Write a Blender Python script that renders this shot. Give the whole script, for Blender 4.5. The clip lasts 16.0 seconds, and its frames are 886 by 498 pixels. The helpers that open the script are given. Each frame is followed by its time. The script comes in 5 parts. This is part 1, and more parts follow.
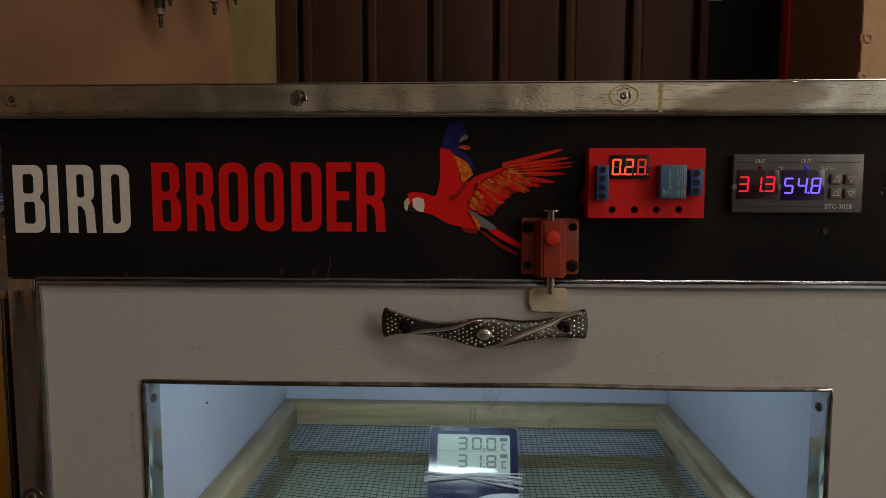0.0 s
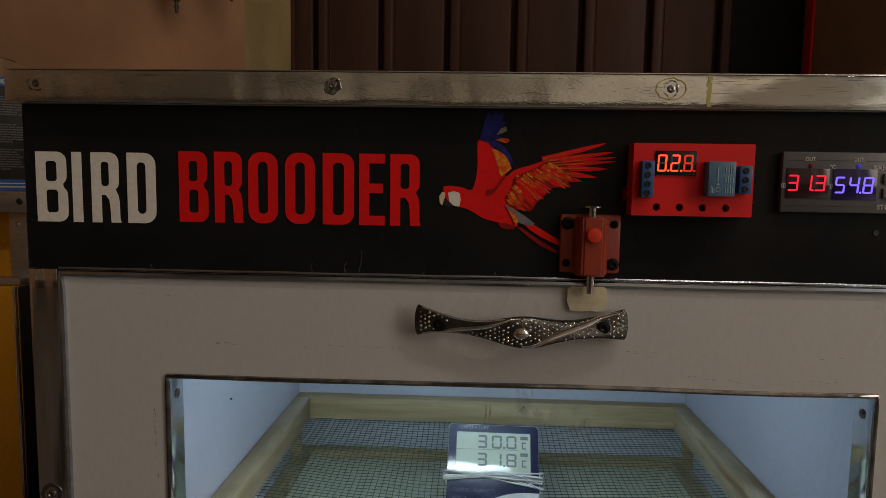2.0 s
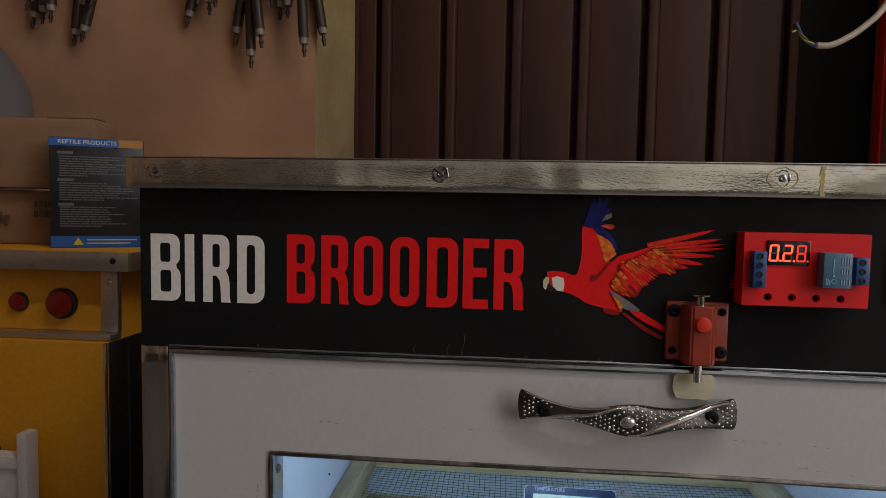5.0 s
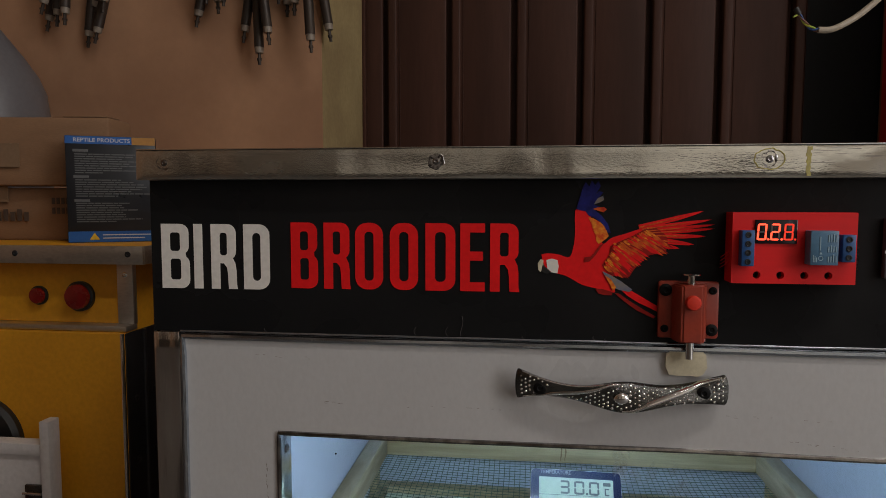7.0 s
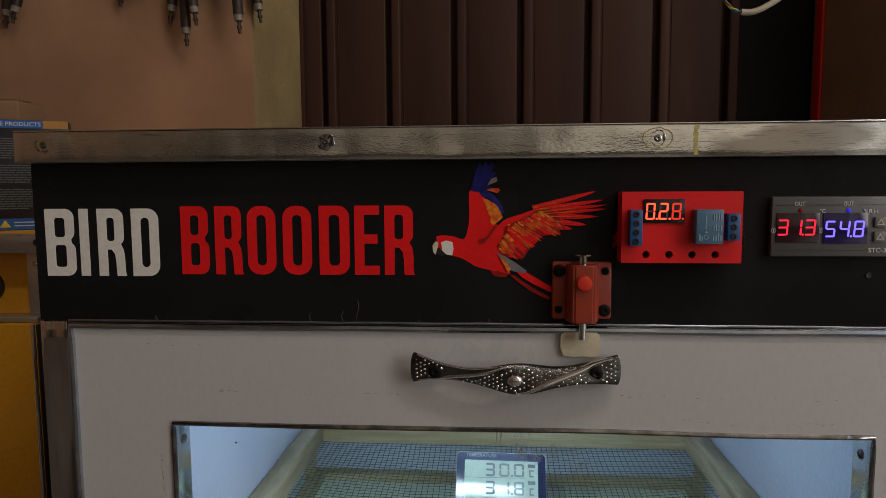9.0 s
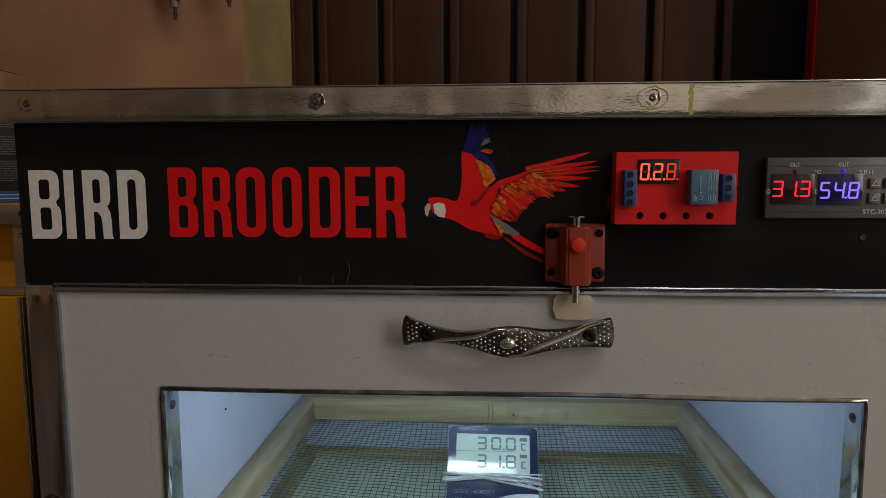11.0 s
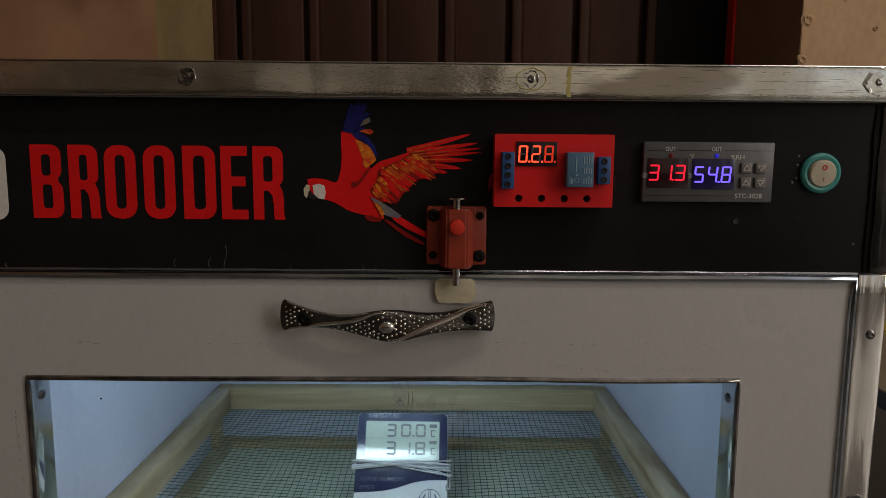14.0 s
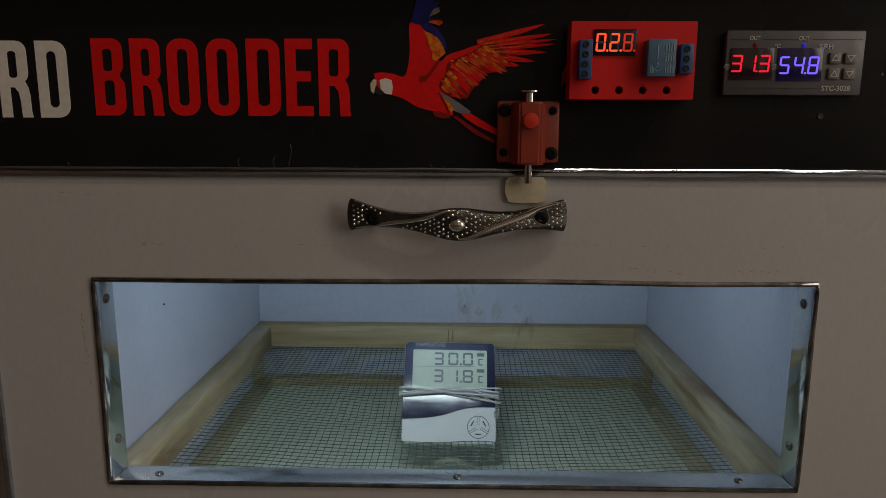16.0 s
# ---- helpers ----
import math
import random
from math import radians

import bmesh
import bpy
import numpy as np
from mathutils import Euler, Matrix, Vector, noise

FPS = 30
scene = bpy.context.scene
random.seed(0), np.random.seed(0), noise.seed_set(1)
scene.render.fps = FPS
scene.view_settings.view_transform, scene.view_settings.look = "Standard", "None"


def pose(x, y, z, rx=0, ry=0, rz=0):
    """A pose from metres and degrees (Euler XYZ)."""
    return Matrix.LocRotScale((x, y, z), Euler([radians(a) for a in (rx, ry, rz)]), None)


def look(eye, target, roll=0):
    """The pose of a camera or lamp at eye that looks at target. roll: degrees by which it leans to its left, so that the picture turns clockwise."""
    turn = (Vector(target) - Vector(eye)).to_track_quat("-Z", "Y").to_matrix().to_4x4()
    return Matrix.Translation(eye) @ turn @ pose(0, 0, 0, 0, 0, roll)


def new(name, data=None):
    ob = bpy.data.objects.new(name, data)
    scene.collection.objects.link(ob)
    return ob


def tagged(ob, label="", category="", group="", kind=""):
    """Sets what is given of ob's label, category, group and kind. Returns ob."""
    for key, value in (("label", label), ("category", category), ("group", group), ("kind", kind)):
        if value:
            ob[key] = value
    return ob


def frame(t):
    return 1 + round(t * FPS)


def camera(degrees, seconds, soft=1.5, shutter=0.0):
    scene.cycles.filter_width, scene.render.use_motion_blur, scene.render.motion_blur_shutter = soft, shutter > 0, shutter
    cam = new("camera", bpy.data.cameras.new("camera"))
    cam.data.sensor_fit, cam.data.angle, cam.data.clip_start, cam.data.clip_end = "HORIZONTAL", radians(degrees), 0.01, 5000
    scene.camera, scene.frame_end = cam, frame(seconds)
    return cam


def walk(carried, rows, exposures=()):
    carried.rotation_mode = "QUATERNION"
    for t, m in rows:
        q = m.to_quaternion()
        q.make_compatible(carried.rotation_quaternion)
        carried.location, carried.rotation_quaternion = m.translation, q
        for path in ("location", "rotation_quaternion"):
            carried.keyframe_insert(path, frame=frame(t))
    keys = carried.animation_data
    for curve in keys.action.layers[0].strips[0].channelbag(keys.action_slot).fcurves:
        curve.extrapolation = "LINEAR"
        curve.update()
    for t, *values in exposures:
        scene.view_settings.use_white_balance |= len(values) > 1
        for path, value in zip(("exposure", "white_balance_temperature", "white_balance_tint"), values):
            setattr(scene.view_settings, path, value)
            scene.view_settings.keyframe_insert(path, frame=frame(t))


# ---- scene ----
cam = camera(68.1, 16.0, soft=0.75)
METRES, EYE, TILT, LEAN, TURN = 0.545, 0.42, 0.0, 0.0, 2.4
ROWS = [
    (0.0, 0.0, 0.0, 0.0, 0.0, -5.04, -0.02),
    (0.5, 0.0029, 0.0041, 0.0001, -0.52, -5.18, 0.02),
    (1.0, 0.0016, 0.0011, 0.0021, -0.05, -4.67, 0.4),
    (1.5, -0.024, -0.0016, -0.0005, 0.98, -4.99, -0.42),
    (2.0, -0.0366, 0.0233, 0.001, 0.24, -5.69, -0.89),
    (2.5, -0.0502, 0.0641, -0.0149, 2.07, -7.62, -1.11),
    (3.0, -0.0669, 0.0676, -0.0505, 3.84, -9.82, -1.26),
    (3.5, -0.0494, 0.0362, -0.0487, 6.52, -10.41, -0.07),
    (4.0, -0.0631, 0.0215, -0.0441, 4.93, -9.77, -2.14),
    (4.5, -0.0945, 0.018, 0.0533, 4.06, -5.1, -0.26),
    (5.0, -0.1106, 0.0203, 0.0671, 3.4, -3.81, -1.01),
    (7.5, -0.0824, -0.0144, 0.0543, 4.83, -4.37, 0.07),
    (8.0, -0.0753, -0.0229, 0.0507, 3.75, -4.59, 0.09),
    (8.5, -0.0501, -0.006, 0.0436, 3.35, -5.01, 0.67),
    (9.0, -0.0077, 0.0144, 0.0518, 1.91, -5.43, 0.35),
    (9.5, -0.0096, 0.0572, 0.0377, 1.56, -5.81, 0.42),
    (12.0, 0.0032, -0.0008, 0.0203, 0.22, -6.4, -0.91),
    (12.5, 0.0619, 0.0187, 0.0476, -2.46, -5.84, -1.03),
    (13.0, 0.1015, 0.0314, 0.0508, -3.54, -5.77, -0.16),
    (13.5, 0.105, 0.0178, 0.0553, -4.95, -5.08, -0.41),
    (14.0, 0.0688, 0.03, 0.0121, -2.82, -7.17, -0.44),
    (14.5, 0.0405, 0.0301, -0.0295, -1.69, -8.03, -0.44),
    (15.0, 0.0296, 0.0288, -0.0376, -2.17, -8.31, -0.74),
    (15.5, 0.0183, 0.0342, -0.0499, -1.83, -9.13, -0.98),
    (16.0, 0.0134, 0.0396, -0.0627, -1.46, -9.93, -0.23),
]
EXPOSURES = ((0.0, -0.62, 7350, 14), (2.5, -0.58, 7300, 14), (3.5, -0.64, 6950, 14), (4.1, -0.64, 6900, 13), (4.6, -0.24, 6850, 12), (5.0, -0.07, 6200, 12), (8.0, -0.08, 6350, 12), (9.5, -0.20, 6550, 12), (12.5, -0.40, 6750, 13), (13.5, -0.44, 6600, 12), (14.5, -0.80, 7150, 15), (16.0, -0.92, 7350, 16))
walk(cam, [(t, pose(-0.006, -0.396, EYE, TILT, LEAN, TURN) @ pose(METRES * x, METRES * y, METRES * z, 90 + pitch, roll, yaw)) for t, x, y, z, yaw, pitch, roll in ROWS], EXPOSURES)

DOOR_W, FRONT_W, TUBE_W, LED_W = 22.5, 1.3, 12.5, 0.118

# ---- world and light ----
world = bpy.data.worlds.new("world")
scene.world = world
world.use_nodes = True
sky = world.node_tree.nodes.new("ShaderNodeTexSky")
sky.sky_type, sky.sun_disc = "NISHITA", False
sky.sun_elevation, sky.sun_rotation = radians(52), radians(90)
world.node_tree.links.new(sky.outputs[0], world.node_tree.nodes["Background"].inputs[0])
world.node_tree.nodes["Background"].inputs[1].default_value = 0.06


def area_lamp(name, eye, target, sx, sy, watts, colour):
    data = bpy.data.lights.new(name, "AREA")
    data.shape, data.size, data.size_y, data.energy, data.color = "RECTANGLE", sx, sy, watts, colour
    ob = new(name, data)
    ob.matrix_world = look(eye, target)
    return ob


# daylight through the open doorway, with a patch of sun on the floor, and the tube lamp on the ceiling
sun_data = bpy.data.lights.new("sun", "SUN")
sun_data.energy, sun_data.angle, sun_data.color = 5.0, radians(0.5), (1.0, 0.95, 0.88)
sun = new("sun", sun_data)
sun.matrix_world = look((4.0, -2.01, 2.56), (2.0, -1.25, 0.0))
area_lamp("doorway_light", (2.03, -1.25, 1.2), (0.3, -0.5, 0.9), 0.85, 1.65, DOOR_W, (1.0, 0.94, 0.87))
area_lamp("front_doorway_light", (1.80, -2.42, 0.98), (1.6, 0.0, 0.7), 0.38, 1.9, FRONT_W, (1.0, 0.95, 0.88))
area_lamp("tube_light", (0.9, -0.9, 2.30), (0.9, -0.7, 0.0), 1.1, 0.06, TUBE_W, (1.0, 0.92, 0.82))
area_lamp("led_strip_light", (-0.023, 0.0300, 0.314), (0, 0.25, 0.10), 0.105, 0.012, LED_W, (0.62, 0.87, 1.0))


# ---- materials ----
def material(name, a, b=None, rough=0.5, metal=0.0, scale=40.0, fine=400.0, stretch=(1, 1, 1), bump=0.0, rough_var=0.1,
             coat=0.0, spots=None, spot_scale=12.0, spot_at=0.68, random_tint=0.0, grain_mix=0.25, spec=0.5):
    """Colour a to b by coarse noise, fine grain in colour and relief, and scattered spots."""
    m = bpy.data.materials.new(name)
    m.use_nodes = True
    nt = m.node_tree
    p = nt.nodes["Principled BSDF"]
    b = b or tuple(c * 0.75 for c in a)
    co = nt.nodes.new("ShaderNodeTexCoord")
    mp = nt.nodes.new("ShaderNodeMapping")
    mp.inputs["Scale"].default_value = stretch
    nt.links.new(co.outputs["Object"], mp.inputs[0])

    def tex(s, detail):
        n = nt.nodes.new("ShaderNodeTexNoise")
        n.inputs["Scale"].default_value, n.inputs["Detail"].default_value = s, detail
        nt.links.new(mp.outputs[0], n.inputs["Vector"])
        return n.outputs[0]

    def mix(f, c1, c2, mode="MIX"):
        n = nt.nodes.new("ShaderNodeMix")
        n.data_type, n.blend_type = "RGBA", mode
        for slot, v in ((0, f), (6, c1), (7, c2)):
            if isinstance(v, bpy.types.NodeSocket):
                nt.links.new(v, n.inputs[slot])
            else:
                n.inputs[slot].default_value = v if slot == 0 else (*v, 1)
        return n.outputs[2]

    def ramp(v, lo, hi, out_lo=0.0, out_hi=1.0):
        n = nt.nodes.new("ShaderNodeMapRange")
        nt.links.new(v, n.inputs[0])
        for i, x in enumerate((lo, hi, out_lo, out_hi)):
            n.inputs[i + 1].default_value = x
        return n.outputs[0]

    coarse, grain = tex(scale, 5), tex(fine, 3)
    col = mix(ramp(coarse, 0.35, 0.65), a, b)
    col = mix(ramp(grain, 0.35, 0.7, 0.0, grain_mix), col, tuple(c * 0.6 for c in b))
    if spots:
        col = mix(ramp(tex(spot_scale, 8), spot_at, spot_at + 0.06), col, spots)
    if random_tint:
        info = nt.nodes.new("ShaderNodeObjectInfo")
        col = mix(ramp(info.outputs["Random"], 0, 1, 0, random_tint), col, tuple(c * 0.5 for c in a))
    nt.links.new(col, p.inputs["Base Color"])
    nt.links.new(ramp(coarse, 0.3, 0.7, max(rough - rough_var, 0.02), min(rough + rough_var, 1)), p.inputs["Roughness"])
    p.inputs["Metallic"].default_value = metal
    p.inputs["Coat Weight"].default_value = coat
    p.inputs["Specular IOR Level"].default_value = spec
    if bump:
        n = nt.nodes.new("ShaderNodeBump")
        n.inputs["Strength"].default_value, n.inputs["Distance"].default_value = bump, 0.001
        nt.links.new(grain, n.inputs["Height"])
        n2 = nt.nodes.new("ShaderNodeBump")
        n2.inputs["Strength"].default_value, n2.inputs["Distance"].default_value = bump, 0.004
        nt.links.new(coarse, n2.inputs["Height"])
        nt.links.new(n.outputs[0], n2.inputs["Normal"])
        nt.links.new(n2.outputs[0], p.inputs["Normal"])
    return m


def glow(name, colour, strength):
    m = bpy.data.materials.new(name)
    m.use_nodes = True
    p = m.node_tree.nodes["Principled BSDF"]
    p.inputs["Base Color"].default_value = (*[c * 0.4 for c in colour], 1)
    p.inputs["Emission Color"].default_value = (*colour, 1)
    p.inputs["Emission Strength"].default_value = strength
    return m


def clear(name, tint, rough=0.0, ior=1.45):
    m = bpy.data.materials.new(name)
    m.use_nodes = True
    nt = m.node_tree
    p = nt.nodes["Principled BSDF"]
    p.inputs["Base Color"].default_value = (*tint, 1)
    p.inputs["Transmission Weight"].default_value = 1
    p.inputs["IOR"].default_value = ior
    p.inputs["Roughness"].default_value = rough
    return m


PLASTER = material("salmon_plaster", (0.44, 0.245, 0.138), (0.33, 0.178, 0.10), 0.85, scale=6, fine=90, bump=0.22, spots=(0.50, 0.33, 0.21), spot_scale=16, spot_at=0.73, grain_mix=0.10)
PLASTER_R = material("stained_plaster", (0.66, 0.44, 0.265), (0.53, 0.345, 0.20), 0.85, scale=7, fine=120, stretch=(1, 1, 0.5), bump=0.5, spots=(0.28, 0.20, 0.10), spot_scale=14, spot_at=0.67)
REVEAL = material("cream_plaster", (0.40, 0.305, 0.14), (0.28, 0.20, 0.09), 0.85, scale=8, fine=150, bump=0.3)
CEILING = material("limewash", (0.6, 0.56, 0.5), (0.5, 0.46, 0.4), 0.9, scale=3, fine=80)
DARK_DADO = material("dark_reflection_dado", (0.11, 0.095, 0.082), (0.07, 0.06, 0.052), 0.5, scale=3, fine=60, bump=0.1)
DARK_DOOR = material("dark_reflected_door", (0.30, 0.265, 0.23), (0.21, 0.18, 0.155), 0.5, scale=3, fine=60, bump=0.1)
DADO = material("plain_wall_paint", (0.86, 0.82, 0.74), (0.72, 0.68, 0.60), 0.6, scale=3, fine=60, bump=0.1)
JAMB = material("brown_jamb_paint", (0.36, 0.21, 0.125), (0.27, 0.16, 0.095), 0.7, scale=8, fine=150, bump=0.3)
SHUTTER = material("brown_enamel_sheet", (0.072, 0.032, 0.022), (0.046, 0.021, 0.0145), 0.5, spec=0.15, scale=14, fine=200, stretch=(1, 1, 0.12), bump=0.15, spots=(0.09, 0.055, 0.042), spot_scale=20, spot_at=0.70, random_tint=0.25)
RED_FRAME = material("red_enamel", (0.78, 0.022, 0.014), (0.68, 0.018, 0.012), 0.35, scale=12, fine=90)
CEMENT = material("pale_cement", (0.19, 0.18, 0.165), (0.135, 0.128, 0.117), 0.55, scale=3, fine=90, bump=0.2)
DARKENED_FLOOR = material("darkened_cement", (0.17, 0.155, 0.145), (0.11, 0.098, 0.09), 0.5, scale=5, fine=90, bump=0.2)
FLOOR = material("red_oxide_cement", (0.15, 0.035, 0.03), (0.10, 0.025, 0.022), 0.5, scale=4, fine=90, bump=0.2)
STEEL = material("scuffed_steel", (0.93, 0.95, 0.90), (0.70, 0.71, 0.66), 0.16, 1.0, scale=22, fine=850, stretch=(0.45, 1, 1.4), bump=0.10, rough_var=0.13, spots=(0.40, 0.38, 0.34), spot_scale=19, spot_at=0.60, grain_mix=0.22)
DULL_STEEL = material("dull_brushed_steel", (0.78, 0.75, 0.70), (0.60, 0.57, 0.53), 0.42, 1.0, scale=24, fine=500, stretch=(0.4, 1, 1), bump=0.06, rough_var=0.12, spots=(0.35, 0.33, 0.31), spot_scale=26, spot_at=0.66)
LINING = material("dull_steel_lining", (0.34, 0.335, 0.34), (0.20, 0.195, 0.20), 0.2, 1.0, scale=30, fine=400, stretch=(0.3, 1, 1), bump=0.05, rough_var=0.1)
TRIM_BEAD = material("polished_bead", (0.58, 0.64, 0.73), (0.40, 0.45, 0.51), 0.13, 1.0, scale=50, fine=400, stretch=(0.4, 1, 1), rough_var=0.10)
STEEL_V = material("scuffed_steel_upright", (0.86, 0.85, 0.82), (0.66, 0.645, 0.615), 0.13, 1.0, scale=20, fine=300, stretch=(3, 1, 0.3), bump=0.06, rough_var=0.10, spots=(0.26, 0.25, 0.24), spot_scale=20, spot_at=0.62, grain_mix=0.15)
CHROME = material("chrome", (0.84, 0.83, 0.82), (0.70, 0.69, 0.68), 0.06, 1.0, scale=60, fine=500, rough_var=0.06, bump=0.03)
DARK_CHROME = material("black_nickel", (0.22, 0.22, 0.215), (0.10, 0.10, 0.096), 0.10, 1.0, scale=60, fine=1100, rough_var=0.06, bump=0.35, grain_mix=0.6)
BEAD = material("darkened_chrome", (0.42, 0.41, 0.40), (0.16, 0.155, 0.15), 0.08, 1.0, scale=90, fine=500, rough_var=0.05)
STUD = material("bright_nickel_stud", (0.92, 0.92, 0.88), (0.8, 0.8, 0.76), 0.08, 1.0, scale=200, fine=900)
BLACK = material("black_vinyl", (0.0100, 0.0102, 0.0108), (0.0150, 0.0148, 0.0152), 0.28, scale=9, fine=240, bump=0.05, rough_var=0.10, spots=(0.016, 0.0155, 0.015), spot_scale=26, spot_at=0.72)
BLACK.node_tree.nodes["Principled BSDF"].inputs["Specular IOR Level"].default_value = 0.12
GLOSS_VINYL = material("glossy_black_vinyl", (0.010, 0.010, 0.009), (0.016, 0.015, 0.013), 0.20, scale=30, fine=300, stretch=(2, 1, 0.4), bump=0.10, coat=0.15)
BLACK_PL = material("black_plastic", (0.012, 0.012, 0.012), (0.02, 0.02, 0.02), 0.4, scale=60, fine=500)
SCREW_GAP_BLACK = material("screw_and_gap_black", (0.005, 0.005, 0.005), (0.008, 0.008, 0.008), 0.55, scale=200, fine=900, spec=0.12)
WHITE_INK = material("white_vinyl", (0.80, 0.77, 0.72), (0.775, 0.745, 0.695), 0.45, scale=20, fine=300)
RED_INK = material("red_vinyl", (0.86, 0.016, 0.018), (0.76, 0.013, 0.014), 0.42, scale=20, fine=300)
DEEP_RED = material("deep_red_ink", (0.32, 0.016, 0.012), (0.24, 0.012, 0.01), 0.42, scale=120, fine=500)
YELLOW_INK = material("yellow_ink", (0.82, 0.32, 0.03), (0.66, 0.06, 0.015), 0.42, scale=420, fine=900, stretch=(1, 1, 1))
ORANGE_INK = material("orange_ink", (0.70, 0.15, 0.02), (0.50, 0.035, 0.015), 0.42, scale=300, fine=900)
BLUE_INK = material("blue_ink", (0.022, 0.026, 0.20), (0.012, 0.012, 0.09), 0.42, scale=180, fine=700)
GREY_INK = material("pale_blue_ink", (0.15, 0.16, 0.23), (0.24, 0.20, 0.14), 0.42, scale=260, fine=700)
for ink in (WHITE_INK, RED_INK, DEEP_RED, YELLOW_INK, ORANGE_INK, BLUE_INK, GREY_INK):
    ink.node_tree.nodes["Principled BSDF"].inputs["Specular IOR Level"].default_value = 0.16
DOOR_PAINT = material("off_white_laminate", (0.548, 0.546, 0.548), (0.522, 0.520, 0.522), 0.34, scale=7, fine=420, stretch=(1, 1, 0.6), bump=0.07, grain_mix=0.12, spots=(0.48, 0.462, 0.44), spot_scale=30, spot_at=0.70)
SCUFF = material("dark_scuff", (0.20, 0.175, 0.15), (0.32, 0.29, 0.26), 0.8, scale=300, fine=900)
CREAM = material("cream_nylon", (0.70, 0.64, 0.47), (0.60, 0.54, 0.38), 0.5, scale=80, fine=500, bump=0.1)
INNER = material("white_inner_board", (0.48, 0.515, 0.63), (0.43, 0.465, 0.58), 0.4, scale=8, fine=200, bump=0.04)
WOOD = material("pale_pine", (0.52, 0.42, 0.26), (0.30, 0.22, 0.11), 0.6, scale=34, fine=260, stretch=(0.12, 1, 2.2), bump=0.25, spots=(0.20, 0.125, 0.06), spot_scale=13, spot_at=0.66)
WOOD_Y = material("pale_pine_side", (0.56, 0.47, 0.32), (0.30, 0.235, 0.14), 0.6, scale=24, fine=260, stretch=(1, 0.22, 1.6), bump=0.25, spots=(0.22, 0.15, 0.08), spot_scale=15, spot_at=0.62)
WIRE = material("green_coated_wire", (0.085, 0.13, 0.085), (0.06, 0.095, 0.062), 0.6, spec=0.2, scale=60, fine=400)
TRAY = material("grey_tray_sheet", (0.66, 0.70, 0.58), (0.55, 0.59, 0.48), 0.45, scale=8, fine=120)
RED_PL = material("red_printed_plastic", (0.78, 0.016, 0.017), (0.72, 0.014, 0.015), 0.45, scale=40, fine=900, stretch=(1, 1, 4), bump=0.05, grain_mix=0.06, spec=0.3)
MAROON_PL = material("red_brown_nylon", (0.33, 0.045, 0.022), (0.27, 0.036, 0.018), 0.40, scale=60, fine=500, bump=0.06)
BUTTON_RED = material("bright_red_button", (0.75, 0.045, 0.02), (0.65, 0.035, 0.016), 0.35, scale=80, fine=600)
TERM_BLUE = material("blue_terminal_plastic", (0.025, 0.10, 0.30), (0.018, 0.08, 0.24), 0.4, scale=80, fine=500)
RELAY_BLUE = material("blue_relay_case", (0.09, 0.20, 0.32), (0.07, 0.16, 0.27), 0.4, scale=80, fine=500)
RELAY_INK = material("pale_print", (0.35, 0.5, 0.6), (0.3, 0.45, 0.55), 0.5)
GREY_PL = material("grey_abs", (0.10, 0.10, 0.105), (0.085, 0.085, 0.09), 0.42, scale=90, fine=900, bump=0.08)
KEY_GREY = material("key_grey", (0.19, 0.175, 0.155), (0.15, 0.14, 0.125), 0.45, scale=90, fine=900)
LEGEND = material("pale_legend", (0.62, 0.62, 0.62), (0.55, 0.55, 0.55), 0.5)
DIM_LEGEND = material("faded_legend", (0.20, 0.21, 0.25), (0.16, 0.17, 0.21), 0.5)
FAINT_LEGEND = material("worn_legend", (0.075, 0.085, 0.12), (0.055, 0.065, 0.10), 0.5)
SMOKED = material("smoked_window", (0.012, 0.008, 0.012), (0.018, 0.01, 0.014), 0.12, scale=40, fine=300, rough_var=0.04)
UNLIT = material("unlit_segment", (0.10, 0.085, 0.085), (0.08, 0.07, 0.07), 0.4)
TEAL = material("teal_plastic", (0.05, 0.36, 0.34), (0.04, 0.30, 0.28), 0.4, scale=60, fine=500)
ROCKER = material("ivory_plastic", (0.66, 0.60, 0.47), (0.58, 0.52, 0.40), 0.4, scale=60, fine=500)
NAVY = material("navy_face", (0.008, 0.013, 0.042), (0.012, 0.019, 0.055), 0.10, rough_var=0.04, spec=0.22, scale=50, fine=300, spots=(0.03, 0.04, 0.08), spot_scale=60, spot_at=0.66)
THERMO_W = material("white_abs", (0.74, 0.75, 0.74), (0.68, 0.69, 0.68), 0.4, scale=40, fine=500)
LCD = material("lcd_glass", (0.47, 0.54, 0.45), (0.42, 0.49, 0.40), 0.05, scale=30, fine=300, rough_var=0.03)
LCD_INK = material("lcd_segment", (0.045, 0.060, 0.066), (0.060, 0.075, 0.082), 0.4, spec=0.4)
CORD = material("pale_probe_lead", (0.58, 0.59, 0.60), (0.48, 0.49, 0.50), 0.09, coat=1.0, scale=100, fine=500)
YELLOW = material("yellow_laminate", (0.82, 0.39, 0.020), (0.72, 0.33, 0.016), 0.38, scale=6, fine=220, bump=0.05)
DARK_STEEL = material("blackened_hinge", (0.035, 0.036, 0.04), (0.055, 0.055, 0.06), 0.4, metal=0.6, scale=30, fine=300)
LAMP_RED = material("red_lamp_lens", (0.24, 0.007, 0.007), (0.19, 0.006, 0.006), 0.25, scale=80, fine=400, coat=0.4)
CARTON = material("brown_cardboard", (0.27, 0.15, 0.078), (0.22, 0.12, 0.062), 0.8, scale=9, fine=260, stretch=(1, 1, 4), bump=0.15)
